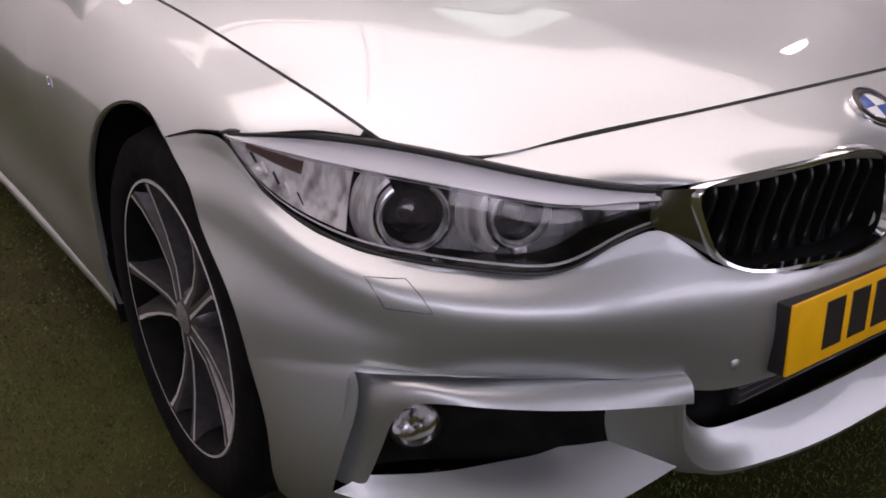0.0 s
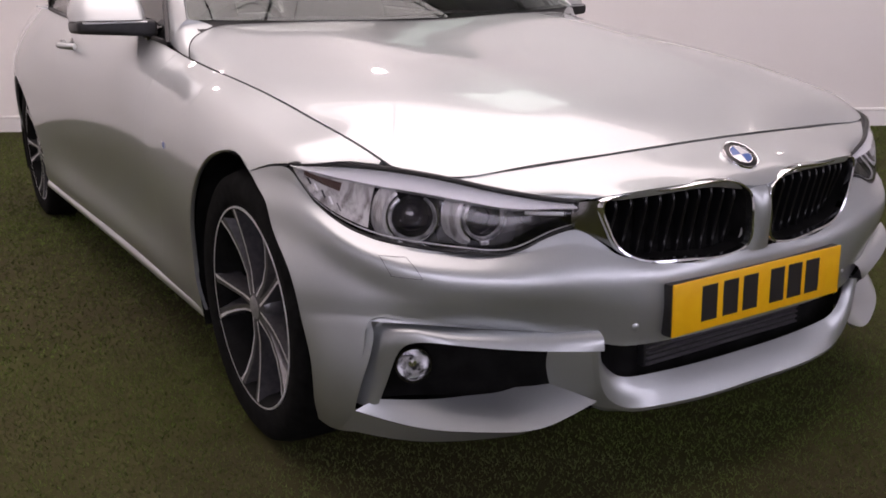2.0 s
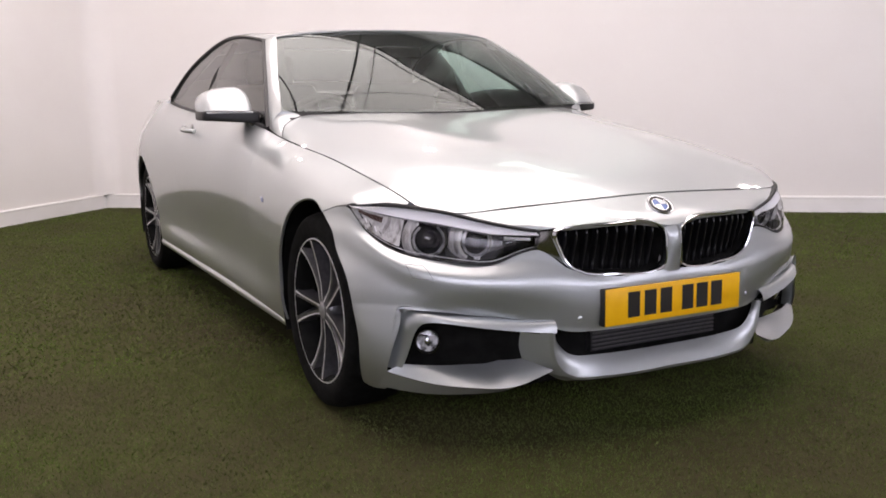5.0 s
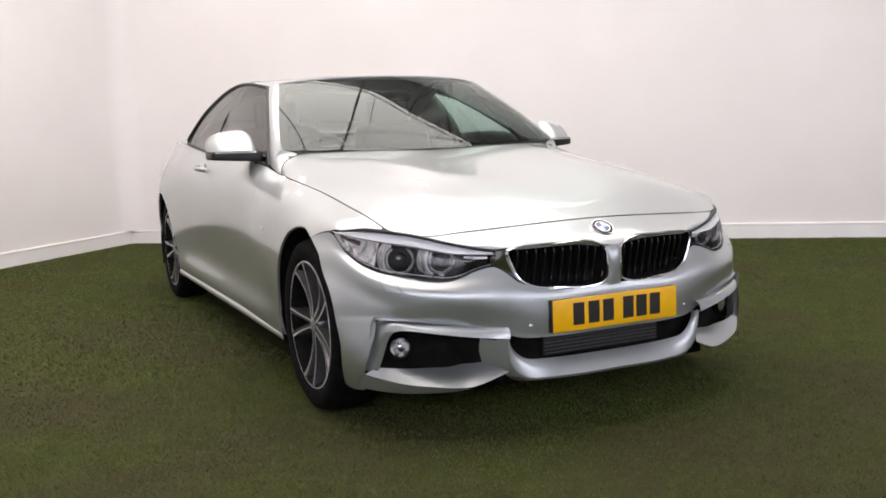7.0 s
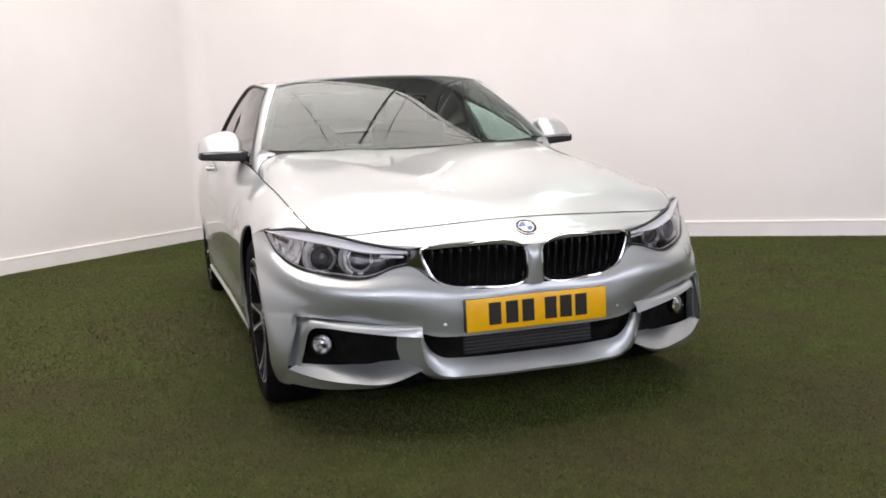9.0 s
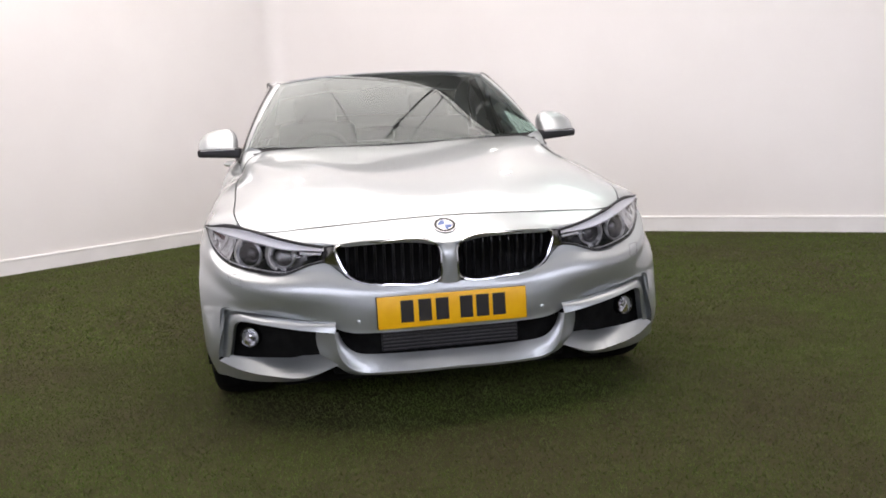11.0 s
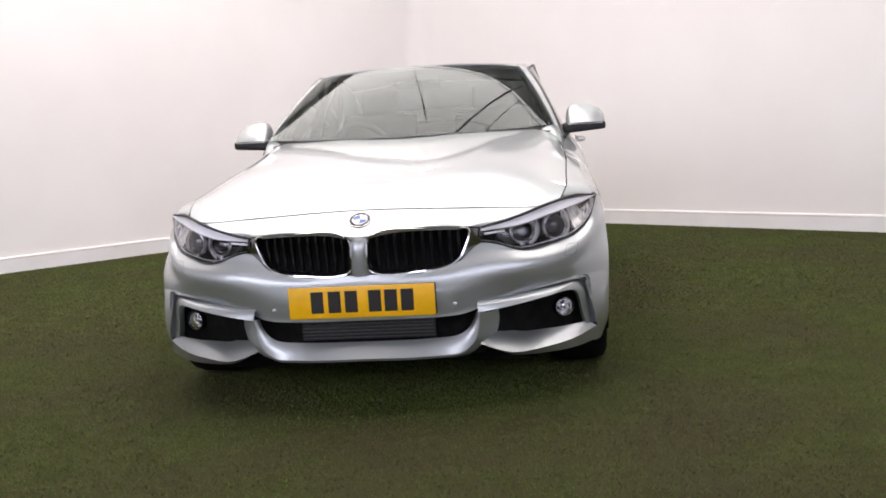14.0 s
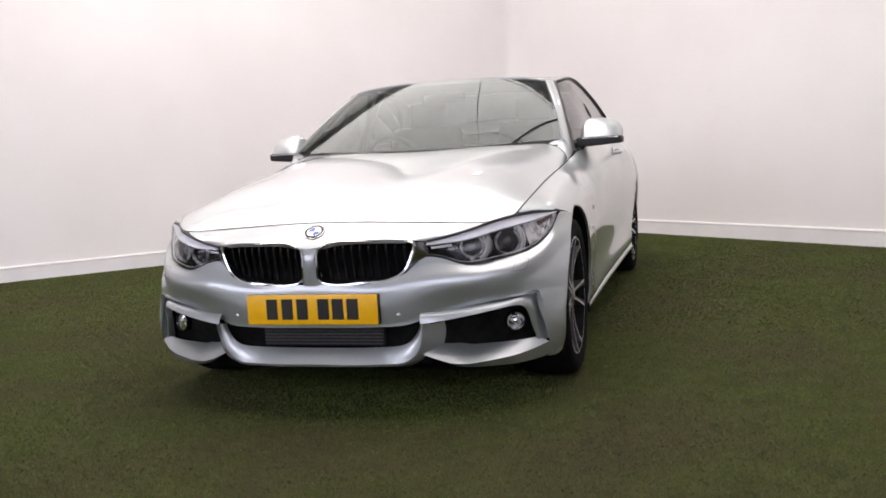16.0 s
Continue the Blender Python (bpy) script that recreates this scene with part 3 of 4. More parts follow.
# rolled lips of the wheel arches
for yc in (AXLE_F, AXLE_R):
    pts = []
    for a in np.linspace(0.60 if yc == AXLE_F else -0.28, math.pi + 0.28, 60):
        y, z = yc - ARCH_R * math.cos(a), ARCH_Z + ARCH_R * math.sin(a)
        z += arch_rise(y, yc) if z > ARCH_Z else 0
        pts.append((side_x(y, z), y, z))
    g = np.array([[(x - d, y, z - e) for x, y, z in pts] for d, e in ((0.0, 0.0), (0.003, 0.005), (0.010, 0.005))])
    both("arch_lip", g, PAINT, edge=0)
    g = np.array([[(x, yc - r * math.cos(a), ARCH_Z + r * math.sin(a)) for a in np.linspace(-0.4, math.pi + 0.4, 40)] for x, r in ((0.880, 0.368), (0.60, 0.392))])
    both("arch_liner", g, DARK, edge=0)

# front bumper skin, from the lamps down to the crease over the ducts
BUMPER = [
    [(0, 0.014, 0.508), (0.20, 0.024, 0.503), (0.335, 0.060, 0.523), (0.395, 0.095, 0.578), (0.425, 0.110, 0.594), (0.48, 0.120, 0.583), (0.56, 0.139, 0.554), (0.69, 0.236, 0.565), (0.757, 0.310, 0.578), (0.798, 0.373, 0.600), (0.829, 0.428, 0.635), (0.855, 0.503, 0.711)],
    [(0, 0.010, 0.500), (0.20, 0.018, 0.497), (0.340, 0.050, 0.511), (0.402, 0.078, 0.545), (0.432, 0.089, 0.558), (0.49, 0.101, 0.549), (0.57, 0.123, 0.533), (0.70, 0.220, 0.543), (0.768, 0.300, 0.561), (0.808, 0.356, 0.581), (0.842, 0.416, 0.615), (0.862, 0.478, 0.668)],
    [(0, 0.008, 0.488), (0.20, 0.015, 0.486), (0.345, 0.041, 0.488), (0.41, 0.061, 0.494), (0.44, 0.070, 0.498), (0.50, 0.087, 0.501), (0.58, 0.117, 0.506), (0.71, 0.209, 0.514), (0.80, 0.310, 0.543), (0.837, 0.366, 0.568), (0.860, 0.430, 0.615)],
    [(0, 0.008, 0.440), (0.20, 0.013, 0.440), (0.34, 0.035, 0.440), (0.42, 0.061, 0.446), (0.45, 0.073, 0.448), (0.51, 0.096, 0.450), (0.59, 0.128, 0.452), (0.71, 0.202, 0.456), (0.80, 0.284, 0.470), (0.866, 0.374, 0.505)],
    [(0, 0.016, 0.346), (0.20, 0.020, 0.346), (0.33, 0.041, 0.346), (0.396, 0.062, 0.354), (0.43, 0.074, 0.386), (0.50, 0.100, 0.396), (0.58, 0.131, 0.404), (0.69, 0.185, 0.421), (0.788, 0.256, 0.428), (0.864, 0.349, 0.426)],
]
BUMPER_ENDS = [
    [(0.868, 0.565, 0.706), (0.884, 0.652, 0.683)],
    [(0.874, 0.535, 0.662), (0.887, 0.596, 0.650)],
    [(0.877, 0.495, 0.622), (0.889, 0.548, 0.620)],
    [(0.880, 0.410, 0.515), (0.891, 0.450, 0.520)],
    [(0.877, 0.374, 0.415), (0.887, 0.400, 0.415)],
]
BUMPER = [a + b for a, b in zip(BUMPER, BUMPER_ENDS)]


def smooth(q):
    """Eases from 0 to 1."""
    q = min(max(q, 0), 1)
    return q * q * (3 - 2 * q)


def pushed(row, dy, dz, lo=0.44, hi=0.93, ramp=0.12):
    """Moves the flank of a row forward or up, fading out to the middle and the arch."""
    out = []
    for x, y, z in row:
        w = smooth((x - lo) / ramp) * smooth((hi - x) / 0.10)
        out.append((x, y + dy * w, z + dz * w))
    return out


def gentle(row, reach, n=48):
    """A row evened out over a share of its length, mirrored at the middle line, with its end kept."""
    r = np.array([(-x, y, z) for x, y, z in row[:0:-1]] + list(row))
    t = np.concatenate([[0], np.cumsum(np.linalg.norm(np.diff(r, axis=0), axis=1))])
    q = np.linspace(0, t[-1], 801)
    d = np.stack([np.interp(q, t, r[:, k]) for k in range(3)], axis=1)
    half = max(int(reach * 400), 1)
    pad = np.vstack([2 * d[:1] - d[half * 2 : 0 : -1], d, 2 * d[-1:] - d[-2 : -half * 2 - 2 : -1]])
    w = np.hanning(4 * half + 3)[1:-1]
    sm = np.stack([np.convolve(pad[:, k], w / w.sum(), "valid") for k in range(3)], axis=1)
    return [tuple(p) for p in sm[np.linspace(400, 800, n).astype(int)]]


# a shelf under the lamps that faces up, an edge, then an upright face that curls in above the duct
BUMPER = [gentle(r, 0.010 if k == 0 else 0.05) for k, r in enumerate(BUMPER)]
lamp_edge, crease_row, face_row = BUMPER[0], pushed(BUMPER[2], -0.015, 0.0, 0.12, 0.86, 0.46), pushed(pushed(BUMPER[3], -0.008, 0.0, 0.12, 0.86, 0.46), 0.009, 0.0, 0.62, 0.98, 0.14)
shelf_row = pushed([tuple((np.array(a) + np.array(b)) / 2) for a, b in zip(lamp_edge, crease_row)], -0.004, 0.003, 0.22, 0.86, 0.30)
BUMPER = [lamp_edge, shelf_row, crease_row, pushed(crease_row, 0.0, -0.013, -1.0, 0.92), face_row, pushed(BUMPER[-1], 0.013, 0.0, 0.46, 0.97)]
bumper_grid = whole(BUMPER, 90, 44)
for k in range(36):
    g = bumper_grid.copy()
    if k < 14:
        g[1:-1] += 0.5 * ((bumper_grid[:-2] + bumper_grid[2:]) / 2 - bumper_grid[1:-1])
    g[2:-1, 1:-1] += 0.5 * ((bumper_grid[2:-1, :-2] + bumper_grid[2:-1, 2:]) / 2 - bumper_grid[2:-1, 1:-1])
    bumper_grid = g
bumper_grid = bumper_grid[:, 89:]


def bumper_y(x, z):
    """Length of the bumper skin at a half-width and a height."""
    d = (bumper_grid[..., 0] - x) ** 2 + (bumper_grid[..., 2] - z) ** 2
    k = np.argsort(d.ravel())[:4]
    w = 1 / (d.ravel()[k] + 1e-7)
    return float((bumper_grid[..., 1].ravel()[k] * w).sum() / w.sum())


# bumper corner beside the duct, down to the sill
CORNER_PANEL = [
    [(0.797, 0.262, 0.410), (0.868, 0.350, 0.414), (0.893, 0.421, 0.415)],
    [(0.812, 0.280, 0.33), (0.862, 0.340, 0.33), (0.882, 0.389, 0.33)],
    [(0.828, 0.305, 0.240), (0.858, 0.350, 0.237), (0.874, 0.402, 0.235)],
    [(0.815, 0.345, 0.170), (0.842, 0.383, 0.170), (0.856, 0.428, 0.178)],
]
cols = [k for k in range(90) if bumper_grid[-1, k, 0] > 0.794]
lower = [spline(c, len(cols)) for c in CORNER_PANEL[1:]]
corner_grid = np.stack([spline(np.array([bumper_grid[-6, k], bumper_grid[-1, k]] + [r[i] for r in lower]), 40) for i, k in enumerate(cols)], axis=1)
first = int(np.argmin(np.abs(corner_grid[:, -1, 2] - bumper_grid[-1, -1, 2])))
corner_grid = corner_grid[first:]
corner_grid[0] = bumper_grid[-1, cols]
bm = add_grid(bmesh.new(), full(bumper_grid), 0)
add_grid(bm, corner_grid, 0)
add_grid(bm, flipx(corner_grid), 0)
bmesh.ops.remove_doubles(bm, verts=bm.verts, dist=0.0004)
part("bumper", bm, PAINT, car, "silver front bumper skin", 60)
# brow over the side duct
BROW = [
    [(0.400, 0.062, 0.398), (0.500, 0.108, 0.402), (0.600, 0.150, 0.412), (0.700, 0.200, 0.424), (0.762, 0.246, 0.436), (0.801, 0.272, 0.434), (0.810, 0.278, 0.395), (0.819, 0.292, 0.335), (0.831, 0.311, 0.243)],
    [(0.401, 0.080, 0.393), (0.500, 0.136, 0.398), (0.600, 0.182, 0.408), (0.700, 0.234, 0.418), (0.752, 0.270, 0.424), (0.784, 0.293, 0.418), (0.800, 0.312, 0.388), (0.809, 0.327, 0.331), (0.821, 0.330, 0.244)],
    [(0.402, 0.055, 0.388), (0.500, 0.100, 0.393), (0.600, 0.142, 0.403), (0.698, 0.193, 0.412), (0.742, 0.228, 0.415), (0.764, 0.248, 0.406), (0.778, 0.260, 0.381), (0.788, 0.275, 0.330), (0.806, 0.297, 0.244)],
    [(0.405, 0.038, 0.354), (0.500, 0.072, 0.364), (0.600, 0.113, 0.378), (0.683, 0.160, 0.391), (0.726, 0.197, 0.394), (0.750, 0.222, 0.386), (0.761, 0.237, 0.367), (0.770, 0.255, 0.324), (0.787, 0.280, 0.250)],
]
BROW_UNDER = [BROW[3], [(0.409, 0.072, 0.347), (0.500, 0.106, 0.358), (0.600, 0.147, 0.372), (0.680, 0.194, 0.385), (0.720, 0.231, 0.386), (0.743, 0.256, 0.378), (0.753, 0.271, 0.361), (0.762, 0.289, 0.321), (0.778, 0.312, 0.248)]]
for h in (loft(BROW, 90, 22), flipx(loft(BROW, 90, 22))):
    bm = add_grid(bmesh.new(), h, 0)
    u = loft(BROW_UNDER, 90, 4)
    add_grid(bm, u if h[0, 0, 0] > 0 else flipx(u), 0)
    bmesh.ops.remove_doubles(bm, verts=bm.verts, dist=0.0003)
    part("duct_brow", bm, PAINT, car, "silver brow framing the side duct", 35)
STRUT = [
    [(0.409, 0.055, 0.350), (0.406, 0.056, 0.306), (0.393, 0.055, 0.256), (0.356, 0.049, 0.214)],
    [(0.420, 0.068, 0.348), (0.416, 0.067, 0.306), (0.402, 0.063, 0.256), (0.378, 0.062, 0.216)],
    [(0.489, 0.154, 0.350), (0.486, 0.158, 0.302), (0.478, 0.161, 0.267), (0.412, 0.082, 0.232)],
]
both("duct_strut", loft(STRUT, 20, 14), PAINT, edge=0)
BLADE = [
    [(0.786, 0.286, 0.258), (0.68, 0.232, 0.251), (0.60, 0.206, 0.249), (0.55, 0.189, 0.250), (0.52, 0.177, 0.257), (0.499, 0.168, 0.262), (0.478, 0.160, 0.268)],
    [(0.828, 0.305, 0.237), (0.72, 0.200, 0.208), (0.62, 0.140, 0.197), (0.560, 0.111, 0.193), (0.515, 0.094, 0.196), (0.460, 0.077, 0.213), (0.402, 0.060, 0.238)],
]
BLADE.insert(1, [((a + d) / 2, (b + e) / 2 - 0.002, (c + f) / 2 + 0.002) for (a, b, c), (d, e, f) in zip(*BLADE)])
blade_grid = np.stack([spline(np.array(r), 49) for r in BLADE])
blade_grid = np.concatenate([blade_grid[:1], (blade_grid[:1] + blade_grid[1:2]) / 2, blade_grid[1:2], (blade_grid[1:2] + blade_grid[2:]) / 2, blade_grid[2:]])
both("duct_blade", blade_grid, PAINT, "silver lower blade of the side duct", 0)
UNDER = [
    [(x, y + 0.001, z - 0.001) for x, y, z in BLADE[2]],
    [(0.842, 0.345, 0.185), (0.73, 0.230, 0.172), (0.63, 0.168, 0.172), (0.57, 0.138, 0.175), (0.522, 0.120, 0.181), (0.465, 0.096, 0.204), (0.405, 0.066, 0.235)],
]
both("bumper_chin", loft(UNDER, 49, 5), PAINT, edge=0)
shell = BROW_UNDER[1]
both("duct_shell", loft([shell, [(x + 0.03, y + 0.12, z + 0.004) for x, y, z in shell]], 40, 5), DARK, edge=0)
DUCTBACK = [
    [(0.42, 0.100, 0.365), (0.57, 0.190, 0.375), (0.70, 0.285, 0.395), (0.80, 0.320, 0.415)],
    [(0.42, 0.120, 0.225), (0.57, 0.215, 0.230), (0.70, 0.300, 0.240), (0.81, 0.340, 0.240)],
]
both("duct_mesh", loft(DUCTBACK, 12, 6), DARK, "black plastic duct insert", 0)
# lip under the middle intake
LIP = [
    [(0, 0.044, 0.264), (0.18, 0.050, 0.264), (0.28, 0.060, 0.266), (0.342, 0.067, 0.277), (0.370, 0.071, 0.300), (0.388, 0.075, 0.330), (0.396, 0.079, 0.354)],
    [(0, 0.019, 0.239), (0.18, 0.025, 0.238), (0.29, 0.042, 0.240), (0.352, 0.052, 0.254), (0.384, 0.055, 0.287), (0.399, 0.055, 0.323), (0.404, 0.053, 0.354)],
    [(0, -0.004, 0.212), (0.16, 0.002, 0.210), (0.27, 0.022, 0.209), (0.350, 0.046, 0.218), (0.390, 0.053, 0.256), (0.404, 0.054, 0.306), (0.409, 0.052, 0.354)],
    [(0, 0.000, 0.203), (0.16, 0.006, 0.201), (0.27, 0.026, 0.200), (0.354, 0.051, 0.210), (0.397, 0.060, 0.252), (0.411, 0.061, 0.304), (0.415, 0.060, 0.354)],
    [(0, 0.050, 0.188), (0.16, 0.055, 0.186), (0.27, 0.075, 0.186), (0.365, 0.090, 0.197), (0.415, 0.092, 0.245), (0.425, 0.092, 0.300), (0.428, 0.092, 0.352)],
]
bm = add_grid(bmesh.new(), whole(LIP[:3], 50, 10), 0)
add_grid(bm, whole(LIP[2:4], 50, 3), 0)
add_grid(bm, whole(LIP[3:], 50, 3), 0)
bmesh.ops.remove_doubles(bm, verts=bm.verts, dist=0.0003)
part("bumper_lip", bm, PAINT, car, "silver lip sweeping round the middle intake", 30)
part("intake_well", block(bmesh.new(), (-0.42, 0.115, 0.19), (0.42, 0.30, 0.42), 0.01), DARK, car)
part("undertray", block(bmesh.new(), (-0.60, 0.26, 0.13), (0.60, 0.70, 0.186), 0.01), DARK, car)
part("air_dam", block(bmesh.new(), (-0.78, 0.36, 0.150), (0.78, 0.44, 0.192), 0.01), DARK, car)
radiator = part("radiator", block(bmesh.new(), (-0.245, 0.094, 0.262), (0.245, 0.12, 0.352), 0.004), BLACK, car, "dark radiator with fine level fins")
for k in range(7):
    z = 0.268 + 0.0125 * k
    part("fin", block(bmesh.new(), (-0.240, 0.086, z), (0.240, 0.096, z + 0.004), 0.001, seg=1), WHEELDARK, radiator)

# nose between bonnet edge, grilles and lamps
NOSE = [
    [(0, 0.148, 0.723), (0.15, 0.156, 0.720), (0.30, 0.179, 0.7125), (0.50, 0.213, 0.702), (0.622, 0.229, 0.698)],
    [(0, 0.088, 0.696), (0.14, 0.096, 0.697), (0.26, 0.117, 0.693), (0.42, 0.146, 0.682), (0.53, 0.158, 0.673)],
    [(0, 0.045, 0.672), (0.12, 0.054, 0.679), (0.23, 0.072, 0.678), (0.37, 0.096, 0.668), (0.46, 0.126, 0.657)],
    [(0, 0.014, 0.642), (0.10, 0.026, 0.658), (0.20, 0.034, 0.666), (0.37, 0.072, 0.658), (0.418, 0.108, 0.648)],
]
part("nose_panel", add_grid(bmesh.new(), whole(NOSE, 40, 20), 0.015), PAINT, car, "silver nose panel above the grilles")
DIVIDE = [[(0, 0.019, 0.645), (0.022, 0.024, 0.645), (0.038, 0.048, 0.645)], [(0, 0.004, 0.625), (0.020, 0.010, 0.625), (0.034, 0.040, 0.625)], [(0, -0.002, 0.565), (0.018, 0.004, 0.565), (0.032, 0.034, 0.565)], [(0, 0.006, 0.505), (0.024, 0.011, 0.505), (0.045, 0.040, 0.505)]]
part("nose_divider", add_grid(bmesh.new(), whole(DIVIDE, 10, 14), 0), PAINT, car)

# kidney grilles
KIDNEY = [(0.034, 0.020, 0.632), (0.050, 0.022, 0.645), (0.20, 0.036, 0.660), (0.350, 0.066, 0.656), (0.382, 0.076, 0.645), (0.372, 0.073, 0.592), (0.352, 0.068, 0.553), (0.312, 0.056, 0.525), (0.20, 0.030, 0.510), (0.065, 0.017, 0.510), (0.036, 0.015, 0.522), (0.028, 0.014, 0.58)]
ring_pts = spline(KIDNEY, 96, closed=True)
for sx in (-1, 1):
    grille = new("kidney_grille")
    grille.parent = car
    tagged(grille, "black slatted grille in a chrome surround")
    g = ring_pts * [sx, 1, 1]
    c = g.mean(axis=0)
    bands = []
    for grow, dy in ((0.0085, 0.014), (0.0065, 0.001), (0.002, -0.005), (-0.003, -0.004), (-0.006, 0.010), (-0.008, 0.05)):
        r = g.copy()
        way = g - c
        way[:, 1] = 0
        way /= np.linalg.norm(way, axis=1, keepdims=True)
        bands.append(r + way * grow + [0, dy, 0])
    bands = np.array(bands)
    bands = np.concatenate([bands, bands[:, :1]], axis=1)
    part("surround", add_grid(bmesh.new(), bands[:5], 0, toward=(c[0], 1.0, c[2])), CHROME, grille, "chrome surround")
    bm = bmesh.new()
    add_grid(bm, bands[4:], 0, toward=(c[0], -1.0, c[2]))
    vs = [bm.verts.new(p) for p in bands[5][:-1]]
    bm.faces.new(vs if sx < 0 else vs[::-1])
    part("backing", bm, DARK, grille)
    for k in range(10):
        x = 0.062 + 0.0315 * k
        zs = [p for p in ring_pts if abs(p[0] - x) < 0.008]
        hi, lo = max(p[2] for p in zs) - 0.009, min(p[2] for p in zs) + 0.009
        y = float(np.mean([p[1] for p in zs]))
        bm = bmesh.new()
        prof = [(0.0045, 0.022), (0.0050, 0.012), (0.0030, 0.005), (0.0, 0.003), (-0.0030, 0.005), (-0.0050, 0.012), (-0.0045, 0.045)]
        rows = [[bm.verts.new((sx * (x + dx), y + dy + lean, z)) for dx, dy in prof] for z, lean in ((lo, 0.036), (hi - 0.040, 0.013), (hi - 0.022, 0.008), (hi - 0.010, 0.009), (hi, 0.018))]
        for a, b in zip(rows, rows[1:]):
            for i in range(len(prof) - 1):
                bm.faces.new((a[i], a[i + 1], b[i + 1], b[i]))
        bmesh.ops.recalc_face_normals(bm, faces=bm.faces)
        part("slat", bm, SLATBLACK, grille)
FLANK = [
    [(0.389, 0.078, 0.650), (0.381, 0.076, 0.600), (0.355, 0.070, 0.547), (0.31, 0.060, 0.520)],
    [(0.422, 0.116, 0.644), (0.428, 0.114, 0.598), (0.396, 0.102, 0.572), (0.33, 0.070, 0.522)],
]
both("grille_flank", loft(FLANK, 16, 4), DIMCHROME, "chrome flank of the grille, darkened in colour", 0)

# round badge on the nose
badge_at = pose(0, 0.080, 0.694, 34, 0, 0)
badge = new("badge")
badge.parent = car
tagged(badge, "round enamel badge in blue and white with a dark ring")
part("ring", lathe(bmesh.new(), [(0.0265, 0.004), (0.0275, 0.0055), (0.0375, 0.0048), (0.0385, 0.004)], badge_at), SLATBLACK, badge)
part("rim", lathe(bmesh.new(), [(0.0380, 0.003), (0.0385, 0.0060), (0.0405, 0.0062), (0.0418, 0.004), (0.042, -0.006)], badge_at), CHROME, badge)
part("inner_rim", lathe(bmesh.new(), [(0.0250, 0.004), (0.0255, 0.0062), (0.0270, 0.0062), (0.0275, 0.004)], badge_at), CHROME, badge)
for k in range(4):
    part("quadrant", lathe(bmesh.new(), [(0.0, 0.0062), (0.012, 0.0060), (0.0255, 0.0048)], badge_at @ pose(0, 0, 0, 0, 0, 90 * k), 12, 90), (BLUE, WHITEENAMEL)[(k + 1) % 2], badge)

# plate and its holder
part("plate_holder", block(bmesh.new(), (-0.263, 0.004, 0.360), (0.263, 0.030, 0.472), 0.004), BLACK, car)
plate = part("plate", block(bmesh.new(), (-0.26, -0.001, 0.361), (0.26, 0.004, 0.473), 0.002), YELLOW, car, "reflective yellow plate with dark printed characters")
for k, x in enumerate((-0.158, -0.096, -0.036, 0.048, 0.105, 0.163)):
    part("bar", block(bmesh.new(), (x - 0.0225, -0.0025, 0.380), (x + 0.0225, -0.0005, 0.457), 0.0008, seg=1), INK, plate)

# windscreen
SCREEN = [
    [(0, 1.385, 0.972), (0.35, 1.416, 0.9760), (0.58, 1.478, 0.9842), (0.724, 1.538, 0.990)],
    [(0, 1.690, 1.178), (0.33, 1.717, 1.1735), (0.54, 1.770, 1.1660), (0.646, 1.817, 1.160)],
    [(0, 2.020, 1.348), (0.30, 2.038, 1.3400), (0.48, 2.073, 1.3250), (0.555, 2.100, 1.315)],
]


def bent_pane(rows, nu, nv):
    """A pane bent evenly both ways: even powers across, a parabola up the height."""
    u = np.linspace(-1, 1, 2 * nu - 1)
    lines = []
    for c in rows:
        c = np.array(c)
        w = c[-1, 0]
        basis = np.stack([np.ones(len(c)), (c[:, 0] / w) ** 2, (c[:, 0] / w) ** 4], axis=1)
        ky, kz = np.linalg.lstsq(basis, c[:, 1], rcond=None)[0], np.linalg.lstsq(basis, c[:, 2], rcond=None)[0]
        full_basis = np.stack([np.ones_like(u), u**2, u**4], axis=1)
        lines.append(np.stack([u * w, full_basis @ ky, full_basis @ kz], axis=1))
    v = np.linspace(0, 1, nv)[:, None, None]
    return lines[0] * (2 * v - 1) * (v - 1) + lines[1] * 4 * v * (1 - v) + lines[2] * v * (2 * v - 1)


screen_grid = bent_pane(SCREEN, 40, 50)
part("windscreen", add_grid(bmesh.new(), screen_grid, 0), WINDSCREEN, car, "tinted windscreen mirroring the ceiling")

# roof with its rails
ROOF = [
    [(0, 2.025, 1.350), (0.30, 2.040, 1.345), (0.48, 2.075, 1.331), (0.560, 2.105, 1.318)],
    [(0, 2.40, 1.377), (0.30, 2.40, 1.372), (0.50, 2.40, 1.356), (0.580, 2.40, 1.352)],
    [(0, 2.80, 1.372), (0.30, 2.80, 1.367), (0.48, 2.80, 1.350), (0.585, 2.80, 1.342)],
    [(0, 3.15, 1.325), (0.28, 3.14, 1.320), (0.46, 3.12, 1.300), (0.585, 3.10, 1.287)],
]
part("roof", add_grid(bmesh.new(), whole(ROOF, 30, 30), 0.01), PAINT, car)
edge_in = [tuple(screen_grid[k, -1] + np.array([0.002, 0.002, 0.002])) for k in (0, 12, 24, 36, 49)]
PILLAR = [
    edge_in,
    [(0.745, 1.553, 0.971), (0.709, 1.695, 1.072), (0.670, 1.829, 1.158), (0.627, 1.975, 1.242), (0.580, 2.122, 1.317)],
    [(0.768, 1.580, 0.922), (0.728, 1.715, 1.036), (0.687, 1.848, 1.140), (0.644, 1.996, 1.230), (0.598, 2.146, 1.307)],
]
